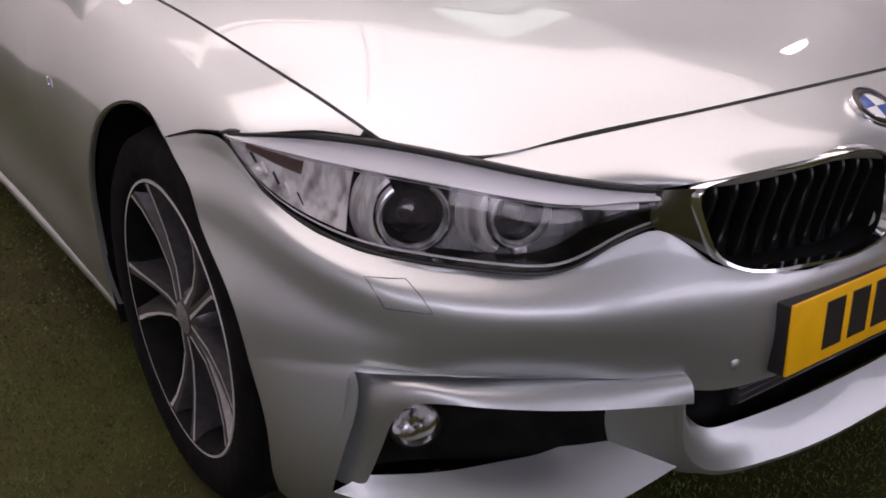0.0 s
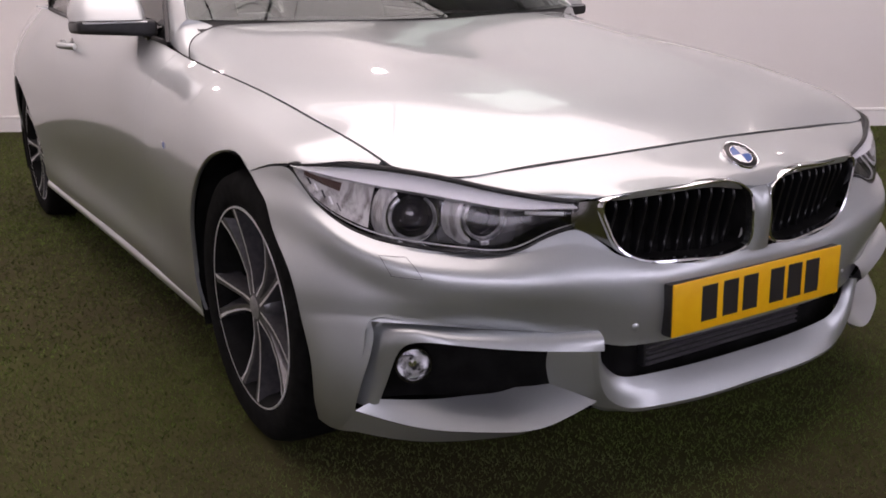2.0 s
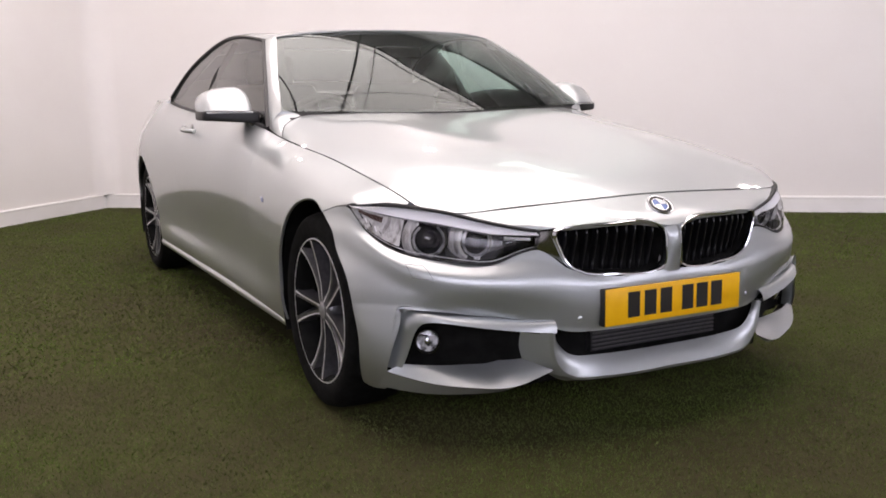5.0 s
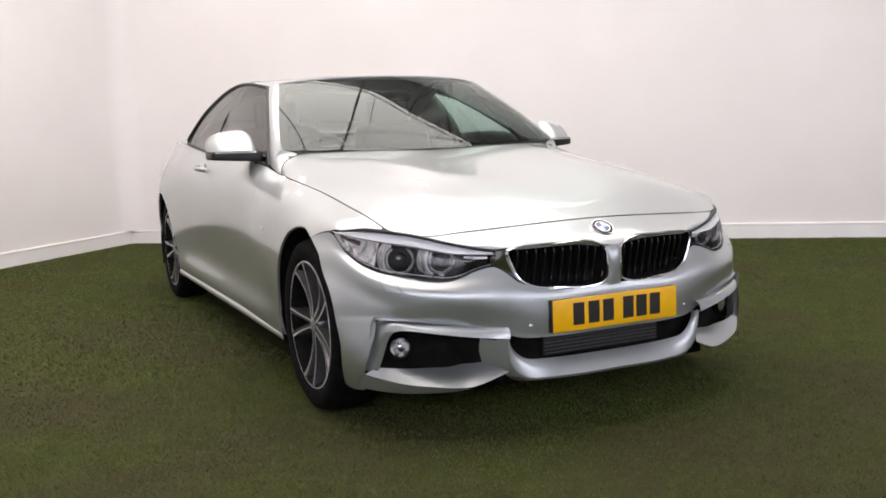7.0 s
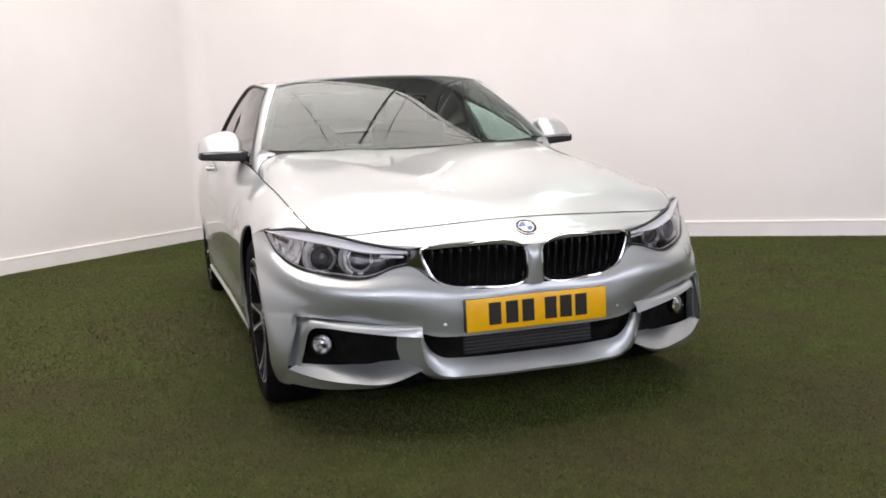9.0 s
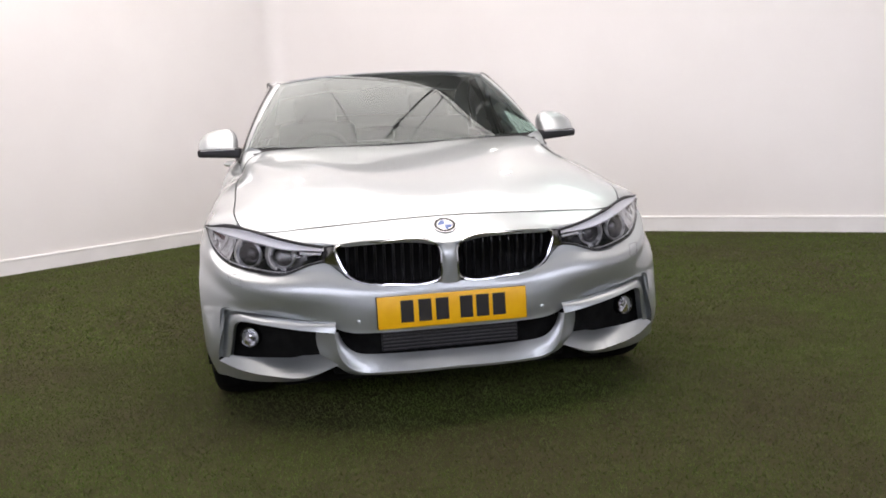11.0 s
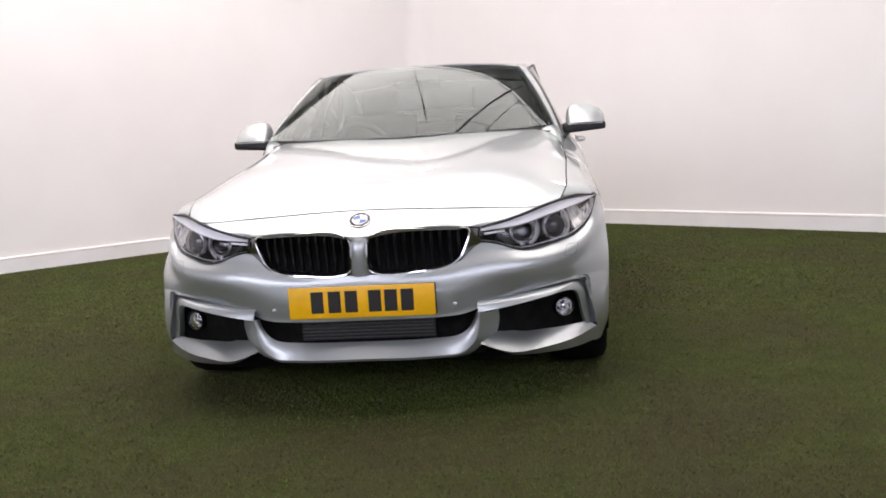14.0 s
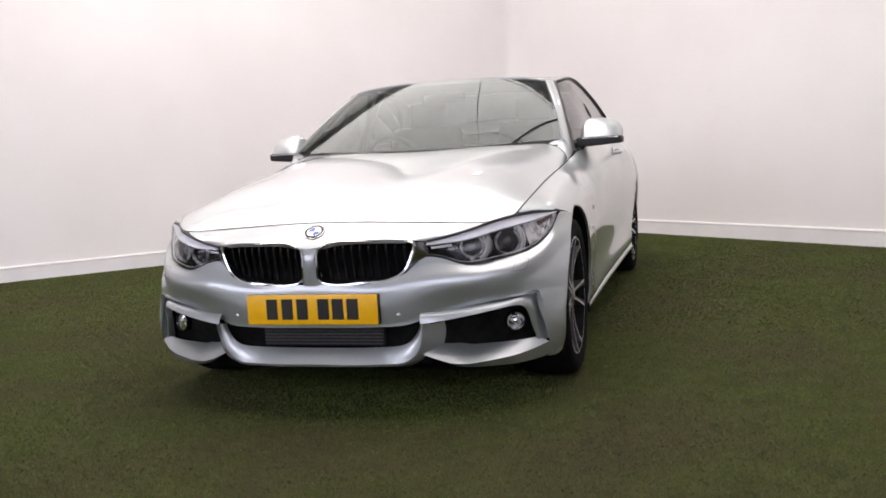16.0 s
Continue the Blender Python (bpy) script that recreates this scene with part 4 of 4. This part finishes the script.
BASE = [[(0.660, 1.503, 0.970), (0.7245, 1.5025, 0.9375), (0.7565, 1.449, 0.8865)], [(0.688, 1.523, 0.984), (0.737, 1.533, 0.958), (0.765, 1.520, 0.903)], [edge_in[0], (0.745, 1.553, 0.971), (0.768, 1.580, 0.922)]]
both("pillar_base", loft(BASE, 14, 10), PAINT, edge=0)
both("a_pillar", loft(PILLAR, 24, 8), PAINT)
RAIL = [
    [(0.558, 2.100, 1.318), (0.580, 2.40, 1.350), (0.585, 2.80, 1.340), (0.590, 3.12, 1.292), (0.615, 3.48, 1.180), (0.665, 3.88, 1.040)],
    [(0.600, 2.150, 1.307), (0.622, 2.42, 1.340), (0.636, 2.78, 1.334), (0.664, 3.10, 1.273), (0.712, 3.36, 1.172), (0.769, 3.56, 1.025)],
]
both("roof_rail", loft(RAIL, 40, 6), PAINT)
SIDEWIN = [
    [(0.600, 2.150, 1.305), (0.622, 2.42, 1.338), (0.636, 2.78, 1.332), (0.664, 3.10, 1.271), (0.712, 3.36, 1.170), (0.766, 3.50, 1.055)],
    [(0.769, 1.585, 0.922), (0.792, 1.90, 0.955), (0.788, 2.40, 0.966), (0.785, 2.80, 0.981), (0.776, 3.15, 1.000), (0.768, 3.50, 1.026)],
]
both("side_window", loft(SIDEWIN, 40, 10), SIDEGLASS, "dark tinted side window", 0)
REARWIN = [
    [(0, 3.155, 1.322), (0.28, 3.145, 1.317), (0.46, 3.125, 1.305), (0.580, 3.11, 1.284)],
    [(0, 3.85, 1.080), (0.30, 3.84, 1.078), (0.52, 3.84, 1.065), (0.660, 3.86, 1.042)],
]
part("rear_window", add_grid(bmesh.new(), whole(REARWIN, 24, 10), 0), REARGLASS, car)
BOOT = [
    [(0, 3.855, 1.078), (0.30, 3.845, 1.076), (0.52, 3.845, 1.063), (0.66, 3.87, 1.040), (0.745, 3.90, 1.030)],
    [(0, 4.25, 1.060), (0.30, 4.24, 1.056), (0.52, 4.23, 1.048), (0.64, 4.20, 1.038), (0.722, 4.15, 1.030)],
    [(0, 4.55, 1.045), (0.30, 4.53, 1.040), (0.50, 4.48, 1.030), (0.62, 4.42, 1.028), (0.700, 4.35, 1.028)],
    [(0, 4.58, 0.80), (0.35, 4.57, 0.80), (0.60, 4.52, 0.79), (0.76, 4.44, 0.78), (0.830, 4.35, 0.78)],
    [(0, 4.63, 0.55), (0.40, 4.61, 0.55), (0.65, 4.55, 0.55), (0.80, 4.46, 0.55), (0.858, 4.35, 0.55)],
    [(0, 4.58, 0.25), (0.40, 4.56, 0.25), (0.62, 4.51, 0.25), (0.76, 4.44, 0.25), (0.805, 4.35, 0.25)],
]
part("tail", add_grid(bmesh.new(), whole(BOOT, 30, 40), 0.01), PAINT, car)

# underbody
bm = bmesh.new()
block(bm, (-0.62, 0.30, 0.16), (0.62, 4.3, 0.62), 0.03)
block(bm, (-0.80, 1.20, 0.17), (0.80, 3.15, 0.50), 0.03)
part("underbody", bm, DARK, car)


# glass borders, mouldings and wipers
b = screen_grid + np.array([0, 0.006, -0.006])
for g in (b[:, :3], b[:, -3:], b[:3], b[-3:]):
    part("screen_border", add_grid(bmesh.new(), g, 0), GLOSSBLACK, car)
for sx in (-1, 1):
    top = spline(SIDEWIN[0], 50) * [sx, 1, 1]
    low = spline(SIDEWIN[1], 50) * [sx, 1, 1]
    part("window_moulding", tube(bmesh.new(), np.vstack([top, low[::-1]]) + [sx * 0.004, 0, 0], 0.008, 8, closed=True), BLACK, car, "black window moulding")
    part("front_moulding", tube(bmesh.new(), spline([(sx * 0.769, 1.592, 0.924), (sx * 0.689, 1.860, 1.134), (sx * 0.600, 2.156, 1.303)], 24), 0.011, 8), BLACK, car)
part("cowl", add_grid(bmesh.new(), full(loft([[(0, 1.372, 0.954), (0.33, 1.400, 0.960), (0.56, 1.458, 0.964), (0.69, 1.495, 0.945)], [(0, 1.40, 0.975), (0.35, 1.43, 0.980), (0.58, 1.49, 0.986), (0.725, 1.545, 0.985)]], 24, 4)), 0), BLACK, car)

# sills
SILL = [[(0.850, 1.135, 0.262), (0.852, 2.0, 0.262), (0.862, 3.44, 0.270)], [(0.868, 1.135, 0.232), (0.870, 2.0, 0.232), (0.884, 3.44, 0.240)], [(0.874, 1.135, 0.222), (0.876, 2.0, 0.222), (0.892, 3.44, 0.230)], [(0.872, 1.135, 0.204), (0.874, 2.0, 0.204), (0.890, 3.44, 0.210)], [(0.840, 1.135, 0.192), (0.840, 2.0, 0.192), (0.850, 3.44, 0.199)]]
both("side_skirt", loft(SILL, 30, 18), PAINT, "silver side skirt")

# air slits behind the front wheels, door handles
for sx in (-1, 1):
    pts = [(1.215, 0.665), (1.205, 0.640), (1.212, 0.610), (1.225, 0.590)]
    part("air_slit", tube(bmesh.new(), [(sx * (side_x(y, z) - 0.002), y, z) for y, z in pts], [0.001, 0.002, 0.002, 0.001], 8), LAMPGREY, car)
    h = new("door_handle")
    h.parent = car
    x = side_x(2.6, 0.885)
    part("grip", tube(bmesh.new(), spline([(sx * (x + 0.004), 2.47, 0.890), (sx * (x + 0.034), 2.51, 0.893), (sx * (x + 0.036), 2.60, 0.897), (sx * (x + 0.006), 2.68, 0.900)], 18), 0.012, 10), PAINT, h)
    part("cup", lathe(bmesh.new(), [(0.0, 0.002), (0.03, 0.002), (0.034, 0.0)], pose(sx * (x - 0.006), 2.56, 0.888, 0, 90 * sx, 0), 20), GLOSSBLACK, h)

# parking sensors and washer covers
for sx in (-1, 1):
    part("parking_sensor", lathe(bmesh.new(), [(0.0, 0.002), (0.006, 0.0015), (0.0085, 0.0)], pose(sx * 0.325, bumper_y(0.325, 0.388) - 0.001, 0.388, 90, 0, -14 * sx * -1), 20), PAINT, car)
    line = [(0.770, 0.557), (0.728, 0.554), (0.716, 0.516), (0.760, 0.520)]
    pts = []
    for (xa, za), (xb, zb) in zip(line, line[1:] + line[:1]):
        for k in range(8):
            x, z = xa + (xb - xa) * k / 8, za + (zb - za) * k / 8
            pts.append((sx * x, bumper_y(x, z) - 0.0005, z))
    part("washer_cover", tube(bmesh.new(), pts, 0.0007, 5, closed=True), WHEELDARK, car)

# headlamps
LAMP_TOP = [(0.420, 0.110, 0.646), (0.48, 0.132, 0.657), (0.53, 0.152, 0.669), (0.58, 0.182, 0.682), (0.64, 0.224, 0.700), (0.705, 0.312, 0.713), (0.770, 0.398, 0.719), (0.852, 0.505, 0.716)]
LAMP_LOW = [(0.426, 0.112, 0.597), (0.48, 0.120, 0.586), (0.52, 0.128, 0.570), (0.56, 0.140, 0.558), (0.62, 0.172, 0.560), (0.70, 0.248, 0.570), (0.755, 0.312, 0.582), (0.795, 0.375, 0.604), (0.826, 0.430, 0.638), (0.850, 0.497, 0.704)]
lamp_top, lamp_low = spline(LAMP_TOP, 60), spline(LAMP_LOW, 60)


def between(w, out, back):
    """A line inside the lamp, a share w of the way down, pushed out or back."""
    return lamp_top * (1 - w) + lamp_low * w + np.array([0.35, -1, 0.15]) * out + np.array([-0.3, 1, 0]) * back


for sx in (-1, 1):
    lamp = new("headlamp")
    lamp.parent = car
    tagged(lamp, "clear twin-ring headlamp with a bright eyebrow strip")
    m = np.array([sx, 1, 1])
    far = (sx * 0.5, 1.2, 0.55)

    def strip(ws, material, name, label=""):
        g = np.array([between(w, o, k) for w, o, k in ws]) * m
        return part(name, add_grid(bmesh.new(), g, 0, toward=far), material, lamp, label)

    cover = np.array([between(w, 0.012 * 4 * w * (1 - w), 0) for w in np.linspace(0, 1, 12)]) * m
    o = part("cover", add_grid(bmesh.new(), cover, 0, toward=far), HEADGLASS, lamp, "clear lamp cover")
    o.visible_shadow = False
    strip([(0.0, 0, 0.002), (0.0, 0, 0.07), (0.5, 0, 0.085), (1.0, 0, 0.07), (1.0, 0, 0.002)], LAMPGREY, "housing")
    strip([(0.02, 0.001, 0.016), (0.10, 0.003, 0.009), (0.19, 0.006, 0.003), (0.255, 0.008, 0.0), (0.275, 0.005, 0.003), (0.285, 0, 0.05)], EYEBROW, "eyebrow", "bright eyebrow strip")
    strip([(0.285, 0.005, 0.003), (0.292, 0.006, 0.001), (0.300, 0.005, 0.003)], CHROME, "eyebrow_edge")
    strip([(0.927, 0, 0.008), (0.933, 0, 0.003), (0.939, 0, 0.003), (0.944, 0, 0.008)], EYEBROW, "light_line")
    edge = np.vstack([lamp_top, lamp_low[::-1]]) * m
    part("seal", tube(bmesh.new(), edge + [0, 0.001, 0], [0.0055] * 60 + [0.0026] * 60, 8, closed=True), BLACK, lamp)
    for (x, y, z), turn, r in (((0.686, 0.296, 0.620), 24, 0.046), ((0.566, 0.224, 0.614), 14, 0.042)):
        at = pose(sx * x, y, z, 90, 0, turn * sx)
        open_top = at @ pose(0, 0, 0, 0, 0, 122)
        outer_side = at @ pose(0, 0, 0, 0, 0, 120 if sx < 0 else -60)
        ring = part("light_ring", lathe(bmesh.new(), [(r - 0.0050, 0.002), (r - 0.0046, 0.010), (r - 0.0028, 0.012), (r - 0.0020, 0.004), (r - 0.0008, 0.004), (r, 0.014), (r + 0.0022, 0.013), (r + 0.0030, -0.004)], open_top, 48, 296), FROSTED, lamp, "frosted light ring, open at the top")
        part("outer_ring", lathe(bmesh.new(), [(r + 0.0045, -0.002), (r + 0.0050, 0.006), (r + 0.0066, 0.006), (r + 0.0072, -0.006)], at @ pose(0, 0, 0, 0, 0, 150), 40, 240), CHROME, ring)
        part("bezel", lathe(bmesh.new(), [(r - 0.006, 0.003), (r - 0.008, -0.008), (r - 0.012, -0.012)], at), LAMPGREY, ring)
        part("projector", lathe(bmesh.new(), [(0.0, 0.002), (0.012, 0.0), (0.022, -0.006), (0.027, -0.012), (0.029, -0.009), (0.032, -0.009), (0.034, -0.014), (0.040, -0.014)], at), LENSGLASS, ring)
        part("reflector_wall", lathe(bmesh.new(), [(r + 0.006, -0.004), (r + 0.014, -0.003), (r + 0.024, -0.012), (r + 0.034, -0.034)], outer_side, 24, 120), REFLECTOR, ring, "silver reflector wall with painted reflections")
        part("clip", block(bmesh.new(), (-0.010, -r - 0.012, 0.002), (0.010, -r - 0.002, 0.012), 0.003, at), FROSTED, ring)
    for k in range(2):
        z = 0.633 - 0.013 * k
        part("trim_bar", tube(bmesh.new(), [(sx * 0.505, 0.166, z + 0.006), (sx * 0.470, 0.148, z + 0.003), (sx * 0.434, 0.134, z)], 0.0042, 8), EYEBROW, lamp)
    g = np.array([between(w, 0, b)[39:59] for w, b in ((0.30, 0.022), (0.44, 0.024), (0.58, 0.022), (0.74, 0.016), (0.90, 0.006))]) * m
    part("side_reflector", add_grid(bmesh.new(), g, 0, toward=far), REFLECTOR, lamp, "side reflector with painted light and dark streaks")
    g = np.array([between(w, 0, b)[46:56] for w, b in ((0.36, 0.0195), (0.44, 0.0205), (0.52, 0.0195))]) * m
    part("side_marker", add_grid(bmesh.new(), g, 0, toward=far), AMBER, lamp, "dull brown side marker")
    for k in range(7):
        w, i = 0.56 + 0.045 * k, 54 - 2 * k
        p, q = between(w, 0, 0.018)[i] * m, between(w + 0.10, 0, 0.012)[i - 1] * m
        part("prism", tube(bmesh.new(), [p, q], 0.0022, 6), EYEBROW if k % 2 else LAMPGREY, lamp)

# fog lamps
for sx in (-1, 1):
    fog = new("fog_lamp")
    fog.parent = car
    tagged(fog, "small round fog lamp in the side duct")
    at = pose(sx * 0.709, 0.272, 0.320, 90, 0, 22 * sx)
    part("rim", lathe(bmesh.new(), [(0.032, 0.0), (0.034, 0.006), (0.038, 0.006), (0.041, -0.03)], at), GLOSSBLACK, fog)
    part("reflector", lathe(bmesh.new(), [(0.0, -0.022), (0.012, -0.020), (0.024, -0.012), (0.032, 0.0)], at), FOGBOWL, fog)
    part("bulb_shield", lathe(bmesh.new(), [(0.0, -0.004), (0.008, -0.006), (0.010, -0.02)], at, 16), CHROME, fog)
    o = part("lens", lathe(bmesh.new(), [(0.0, 0.010), (0.016, 0.008), (0.028, 0.004), (0.033, 0.002)], at), HEADGLASS, fog)
    o.visible_shadow = False


# door mirrors
def egg(bm, c, h, lo, hi, power=2.6, nu=40, nv=20, flat_back=None):
    """A rounded shell about c with half sizes h, between two shares of its height."""
    g = np.zeros((nv, nu + 1, 3))
    for i in range(nv):
        v = lo + (hi - lo) * i / (nv - 1)
        s = max(1 - abs(v) ** power, 0) ** (1 / power)
        for j in range(nu + 1):
            a = 2 * math.pi * j / nu
            ca, sa = math.cos(a), math.sin(a)
            x = math.copysign(abs(ca) ** (2 / power), ca) * s
            y = math.copysign(abs(sa) ** (2 / power), sa) * s
            y = min(y, 0.55)
            g[i, j] = (c[0] + h[0] * x, c[1] + h[1] * y, c[2] + h[2] * v)
    return add_grid(bm, g, 0, toward=c)


for sx in (-1, 1):
    mir = new("door_mirror")
    mir.parent = car
    tagged(mir, "silver door mirror with a black base")

    def bent(bm):
        for v in bm.verts:
            k = max((abs(v.co.x) - 0.79) / 0.20, 0)
            v.co.y += 0.075 * k**1.4
            if v.co.z > 1.0:
                v.co.z = 0.992 + (v.co.z - 0.992) * (1 - 0.28 * min(k, 1) ** 1.3)
            elif v.co.z < 0.972:
                v.co.z += 0.014 * k
        return bm

    cap = egg(bmesh.new(), (sx * 0.890, 1.785, 0.992), (0.103, 0.100, 0.110), 0.0, 0.999, 2.9)
    for v in cap.verts:
        v.co.y += 0.55 * (v.co.z - 0.992)
    part("cap", bent(cap), PAINT, mir)
    part("base", bent(block(bmesh.new(), (min(sx * 0.768, sx * 0.992), 1.696, 0.940), (max(sx * 0.768, sx * 0.992), 1.840, 0.993), 0.012, seg=3)), BLACK, mir, "black base")
    part("indicator", bent(tube(bmesh.new(), [(sx * 0.80, 1.695, 0.986), (sx * 0.90, 1.695, 0.986), (sx * 0.975, 1.700, 0.986)], 0.003, 6)), WHITEENAMEL, mir)
    part("mirror_glass", bent(block(bmesh.new(), (sx * 0.895 - 0.085, 1.843, 0.985), (sx * 0.895 + 0.085, 1.849, 1.06), 0.002)), CHROME, mir)
    part("stalk", tube(bmesh.new(), [(sx * 0.815, 1.775, 0.980), (sx * 0.790, 1.750, 0.968), (sx * 0.768, 1.735, 0.945)], [0.026, 0.030, 0.036], 12), GLOSSBLACK, mir)


# wheels
def wheel_parts():
    z = 0.0
    tyre = lathe(bmesh.new(), [(0.232, -0.09), (0.262, -0.108), (0.300, -0.112), (0.320, -0.100), (0.3305, -0.07), (0.333, 0), (0.3305, 0.07), (0.320, 0.100), (0.300, 0.112), (0.262, 0.108), (0.249, 0.104), (0.2455, 0.100), (0.243, 0.094)], sides=72)
    rim = lathe(bmesh.new(), [(0.2465, 0.100), (0.2455, 0.104), (0.241, 0.104)], sides=72)
    lip = lathe(bmesh.new(), [(0.241, 0.104), (0.236, 0.098), (0.228, 0.080), (0.222, 0.03), (0.215, -0.09)], sides=72)
    spoke, face = bmesh.new(), bmesh.new()
    for side in (-1, 1):
        prof = []
        for r, ang, wid, h in ((0.034, 14, 0.009, 0.086), (0.090, 9.0, 0.0070, 0.081), (0.150, 9.3, 0.0072, 0.085), (0.205, 10.4, 0.0085, 0.094), (0.238, 11.6, 0.012, 0.102)):
            a = radians(90 + side * ang)
            c, t = Vector((r * math.cos(a), r * math.sin(a), h)), Vector((-math.sin(a), math.cos(a), 0)) * side
            prof.append((c + t * wid, c + t * wid * 0.35, c - t * wid, c - t * wid * 2.9 - Vector((0, 0, 0.056)), c + t * wid * 1.2 - Vector((0, 0, 0.056))))
        rows = [[spoke.verts.new(p) for p in q] for q in prof]
        for a, b in zip(rows, rows[1:]):
            for i in range(5):
                spoke.faces.new((a[i], a[(i + 1) % 5], b[(i + 1) % 5], b[i]))
        rows = [[face.verts.new(p + Vector((0, 0, 0.0012))) for p in (q[0], q[0] * 0.62 + q[2] * 0.38)] for q in prof]
        for a, b in zip(rows, rows[1:]):
            face.faces.new((a[0], a[1], b[1], b[0]))
    bmesh.ops.recalc_face_normals(spoke, faces=spoke.faces)
    bmesh.ops.recalc_face_normals(face, faces=face.faces)
    hub = lathe(bmesh.new(), [(0.0, 0.088), (0.028, 0.088), (0.034, 0.084), (0.046, 0.080), (0.052, 0.068), (0.056, 0.01)], sides=40)
    cap = lathe(bmesh.new(), [(0.0, 0.0925), (0.022, 0.092), (0.029, 0.089)], sides=32)
    disc = lathe(bmesh.new(), [(0.07, -0.012), (0.095, -0.012), (0.096, -0.02), (0.168, -0.02), (0.170, -0.026), (0.170, -0.045)], sides=48)
    well = lathe(bmesh.new(), [(0.0, -0.06), (0.10, -0.065), (0.225, -0.085)], sides=40)
    caliper = lathe(bmesh.new(), [(0.115, -0.010), (0.120, 0.004), (0.165, 0.004), (0.178, -0.006), (0.180, -0.05)], sides=16, arc=70)
    # barrel, disc and backplate near black: shade behind the spokes put into colour
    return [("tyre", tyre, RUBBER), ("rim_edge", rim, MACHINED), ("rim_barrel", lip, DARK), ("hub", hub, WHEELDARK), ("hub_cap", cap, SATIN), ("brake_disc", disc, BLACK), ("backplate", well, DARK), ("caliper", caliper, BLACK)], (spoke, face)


wheel_set, (spoke_bm, face_bm) = wheel_parts()
wheel_set = [(n, finish(b, n, mt)) for n, b, mt in wheel_set]
spoke_mesh, face_mesh = finish(spoke_bm, "spoke", WHEELDARK), finish(face_bm, "spoke_edge", MACHINED)
for sx, yc in ((-1, AXLE_F), (1, AXLE_F), (-1, AXLE_R), (1, AXLE_R)):
    w = new("wheel")
    w.parent = car
    tagged(w, "dark grey double-spoke alloy wheel with bright edges")
    w.matrix_local = pose(sx * 0.768, yc, HUB_Z) @ pose(0, 0, 0, 0, 90 * sx, 0) @ pose(0, 0, 0, 0, 0, 79 if sx < 0 else -79)
    for n, me in wheel_set:
        o = new(n, me)
        o.parent = w
    for k in range(5):
        o = new("spoke", spoke_mesh)
        o.parent = w
        o.matrix_local = pose(0, 0, 0, 0, 0, 72 * k)
        e = new("spoke_edge", face_mesh)
        e.parent = o

# badge on each front wing
for sx in (-1, 1):
    wing_badge = new("wing_badge")
    wing_badge.parent = car
    tagged(wing_badge, "small silver badge with three slanted strips")
    x = side_x(1.31, 0.662)
    for k, mt in enumerate((SATIN, BLUE, CHROME)):
        at = pose(sx * x, 1.298 + 0.012 * k, 0.662) @ pose(0, 0, 0, -24, 0, 0)
        part("strip", block(bmesh.new(), (-0.003, -0.0035, -0.009), (0.003, 0.0035, 0.009), 0.001, at), mt, wing_badge)

# cabin
for sx in (-1, 1):
    part("b_pillar", tube(bmesh.new(), [(sx * 0.765, 2.74, 0.97), (sx * 0.70, 2.69, 1.15), (sx * 0.60, 2.63, 1.322)], 0.026, 8, flat=0.6), BLACK, car)
part("dashboard", block(bmesh.new(), (-0.66, 1.48, 0.70), (0.66, 2.0, 0.965), 0.07, seg=4), LEATHER, car)
part("cabin_floor", block(bmesh.new(), (-0.72, 1.5, 0.30), (0.72, 3.6, 0.42), 0.02), LEATHER, car)
part("steering_wheel", lathe(bmesh.new(), [(0.165 + 0.016 * math.cos(a), 0.016 * math.sin(a)) for a in np.linspace(0, 2 * math.pi, 13)], pose(-0.36, 2.12, 0.90, -65, 0, 0), 36), LEATHER, car)
for sx in (-1, 1):
    seat = new("seat")
    seat.parent = car
    part("cushion", block(bmesh.new(), (sx * 0.36 - 0.25, 2.15, 0.42), (sx * 0.36 + 0.25, 2.70, 0.60), 0.06, seg=4), LEATHER, seat)
    part("backrest", block(bmesh.new(), (-0.24, -0.06, 0), (0.24, 0.08, 0.62), 0.05, pose(sx * 0.36, 2.66, 0.52, -18, 0, 0), 4), LEATHER, seat)
    part("headrest", block(bmesh.new(), (-0.13, -0.045, 0), (0.13, 0.045, 0.17), 0.035, pose(sx * 0.36, 2.87, 1.10, -10, 0, 0), 4), LEATHER, seat)
part("rear_bench", block(bmesh.new(), (-0.60, 3.15, 0.45), (0.60, 3.40, 0.98), 0.06, seg=4), LEATHER, car)
part("rear_shelf", block(bmesh.new(), (-0.62, 3.38, 0.92), (0.62, 3.86, 0.965), 0.01), LEATHER, car)
part("rear_view_mirror", block(bmesh.new(), (-0.12, 1.98, 1.215), (0.12, 2.005, 1.275), 0.012, seg=3), GLOSSBLACK, car)
# near-black sheet added under the bonnet as the shade in its shut lines
part("gap_backing", add_grid(bmesh.new(), full(loft([[(x * 0.985, y + 0.01, z - 0.025) for x, y, z in r] for r in HOOD], 20, 20)), 0), DARK, car)
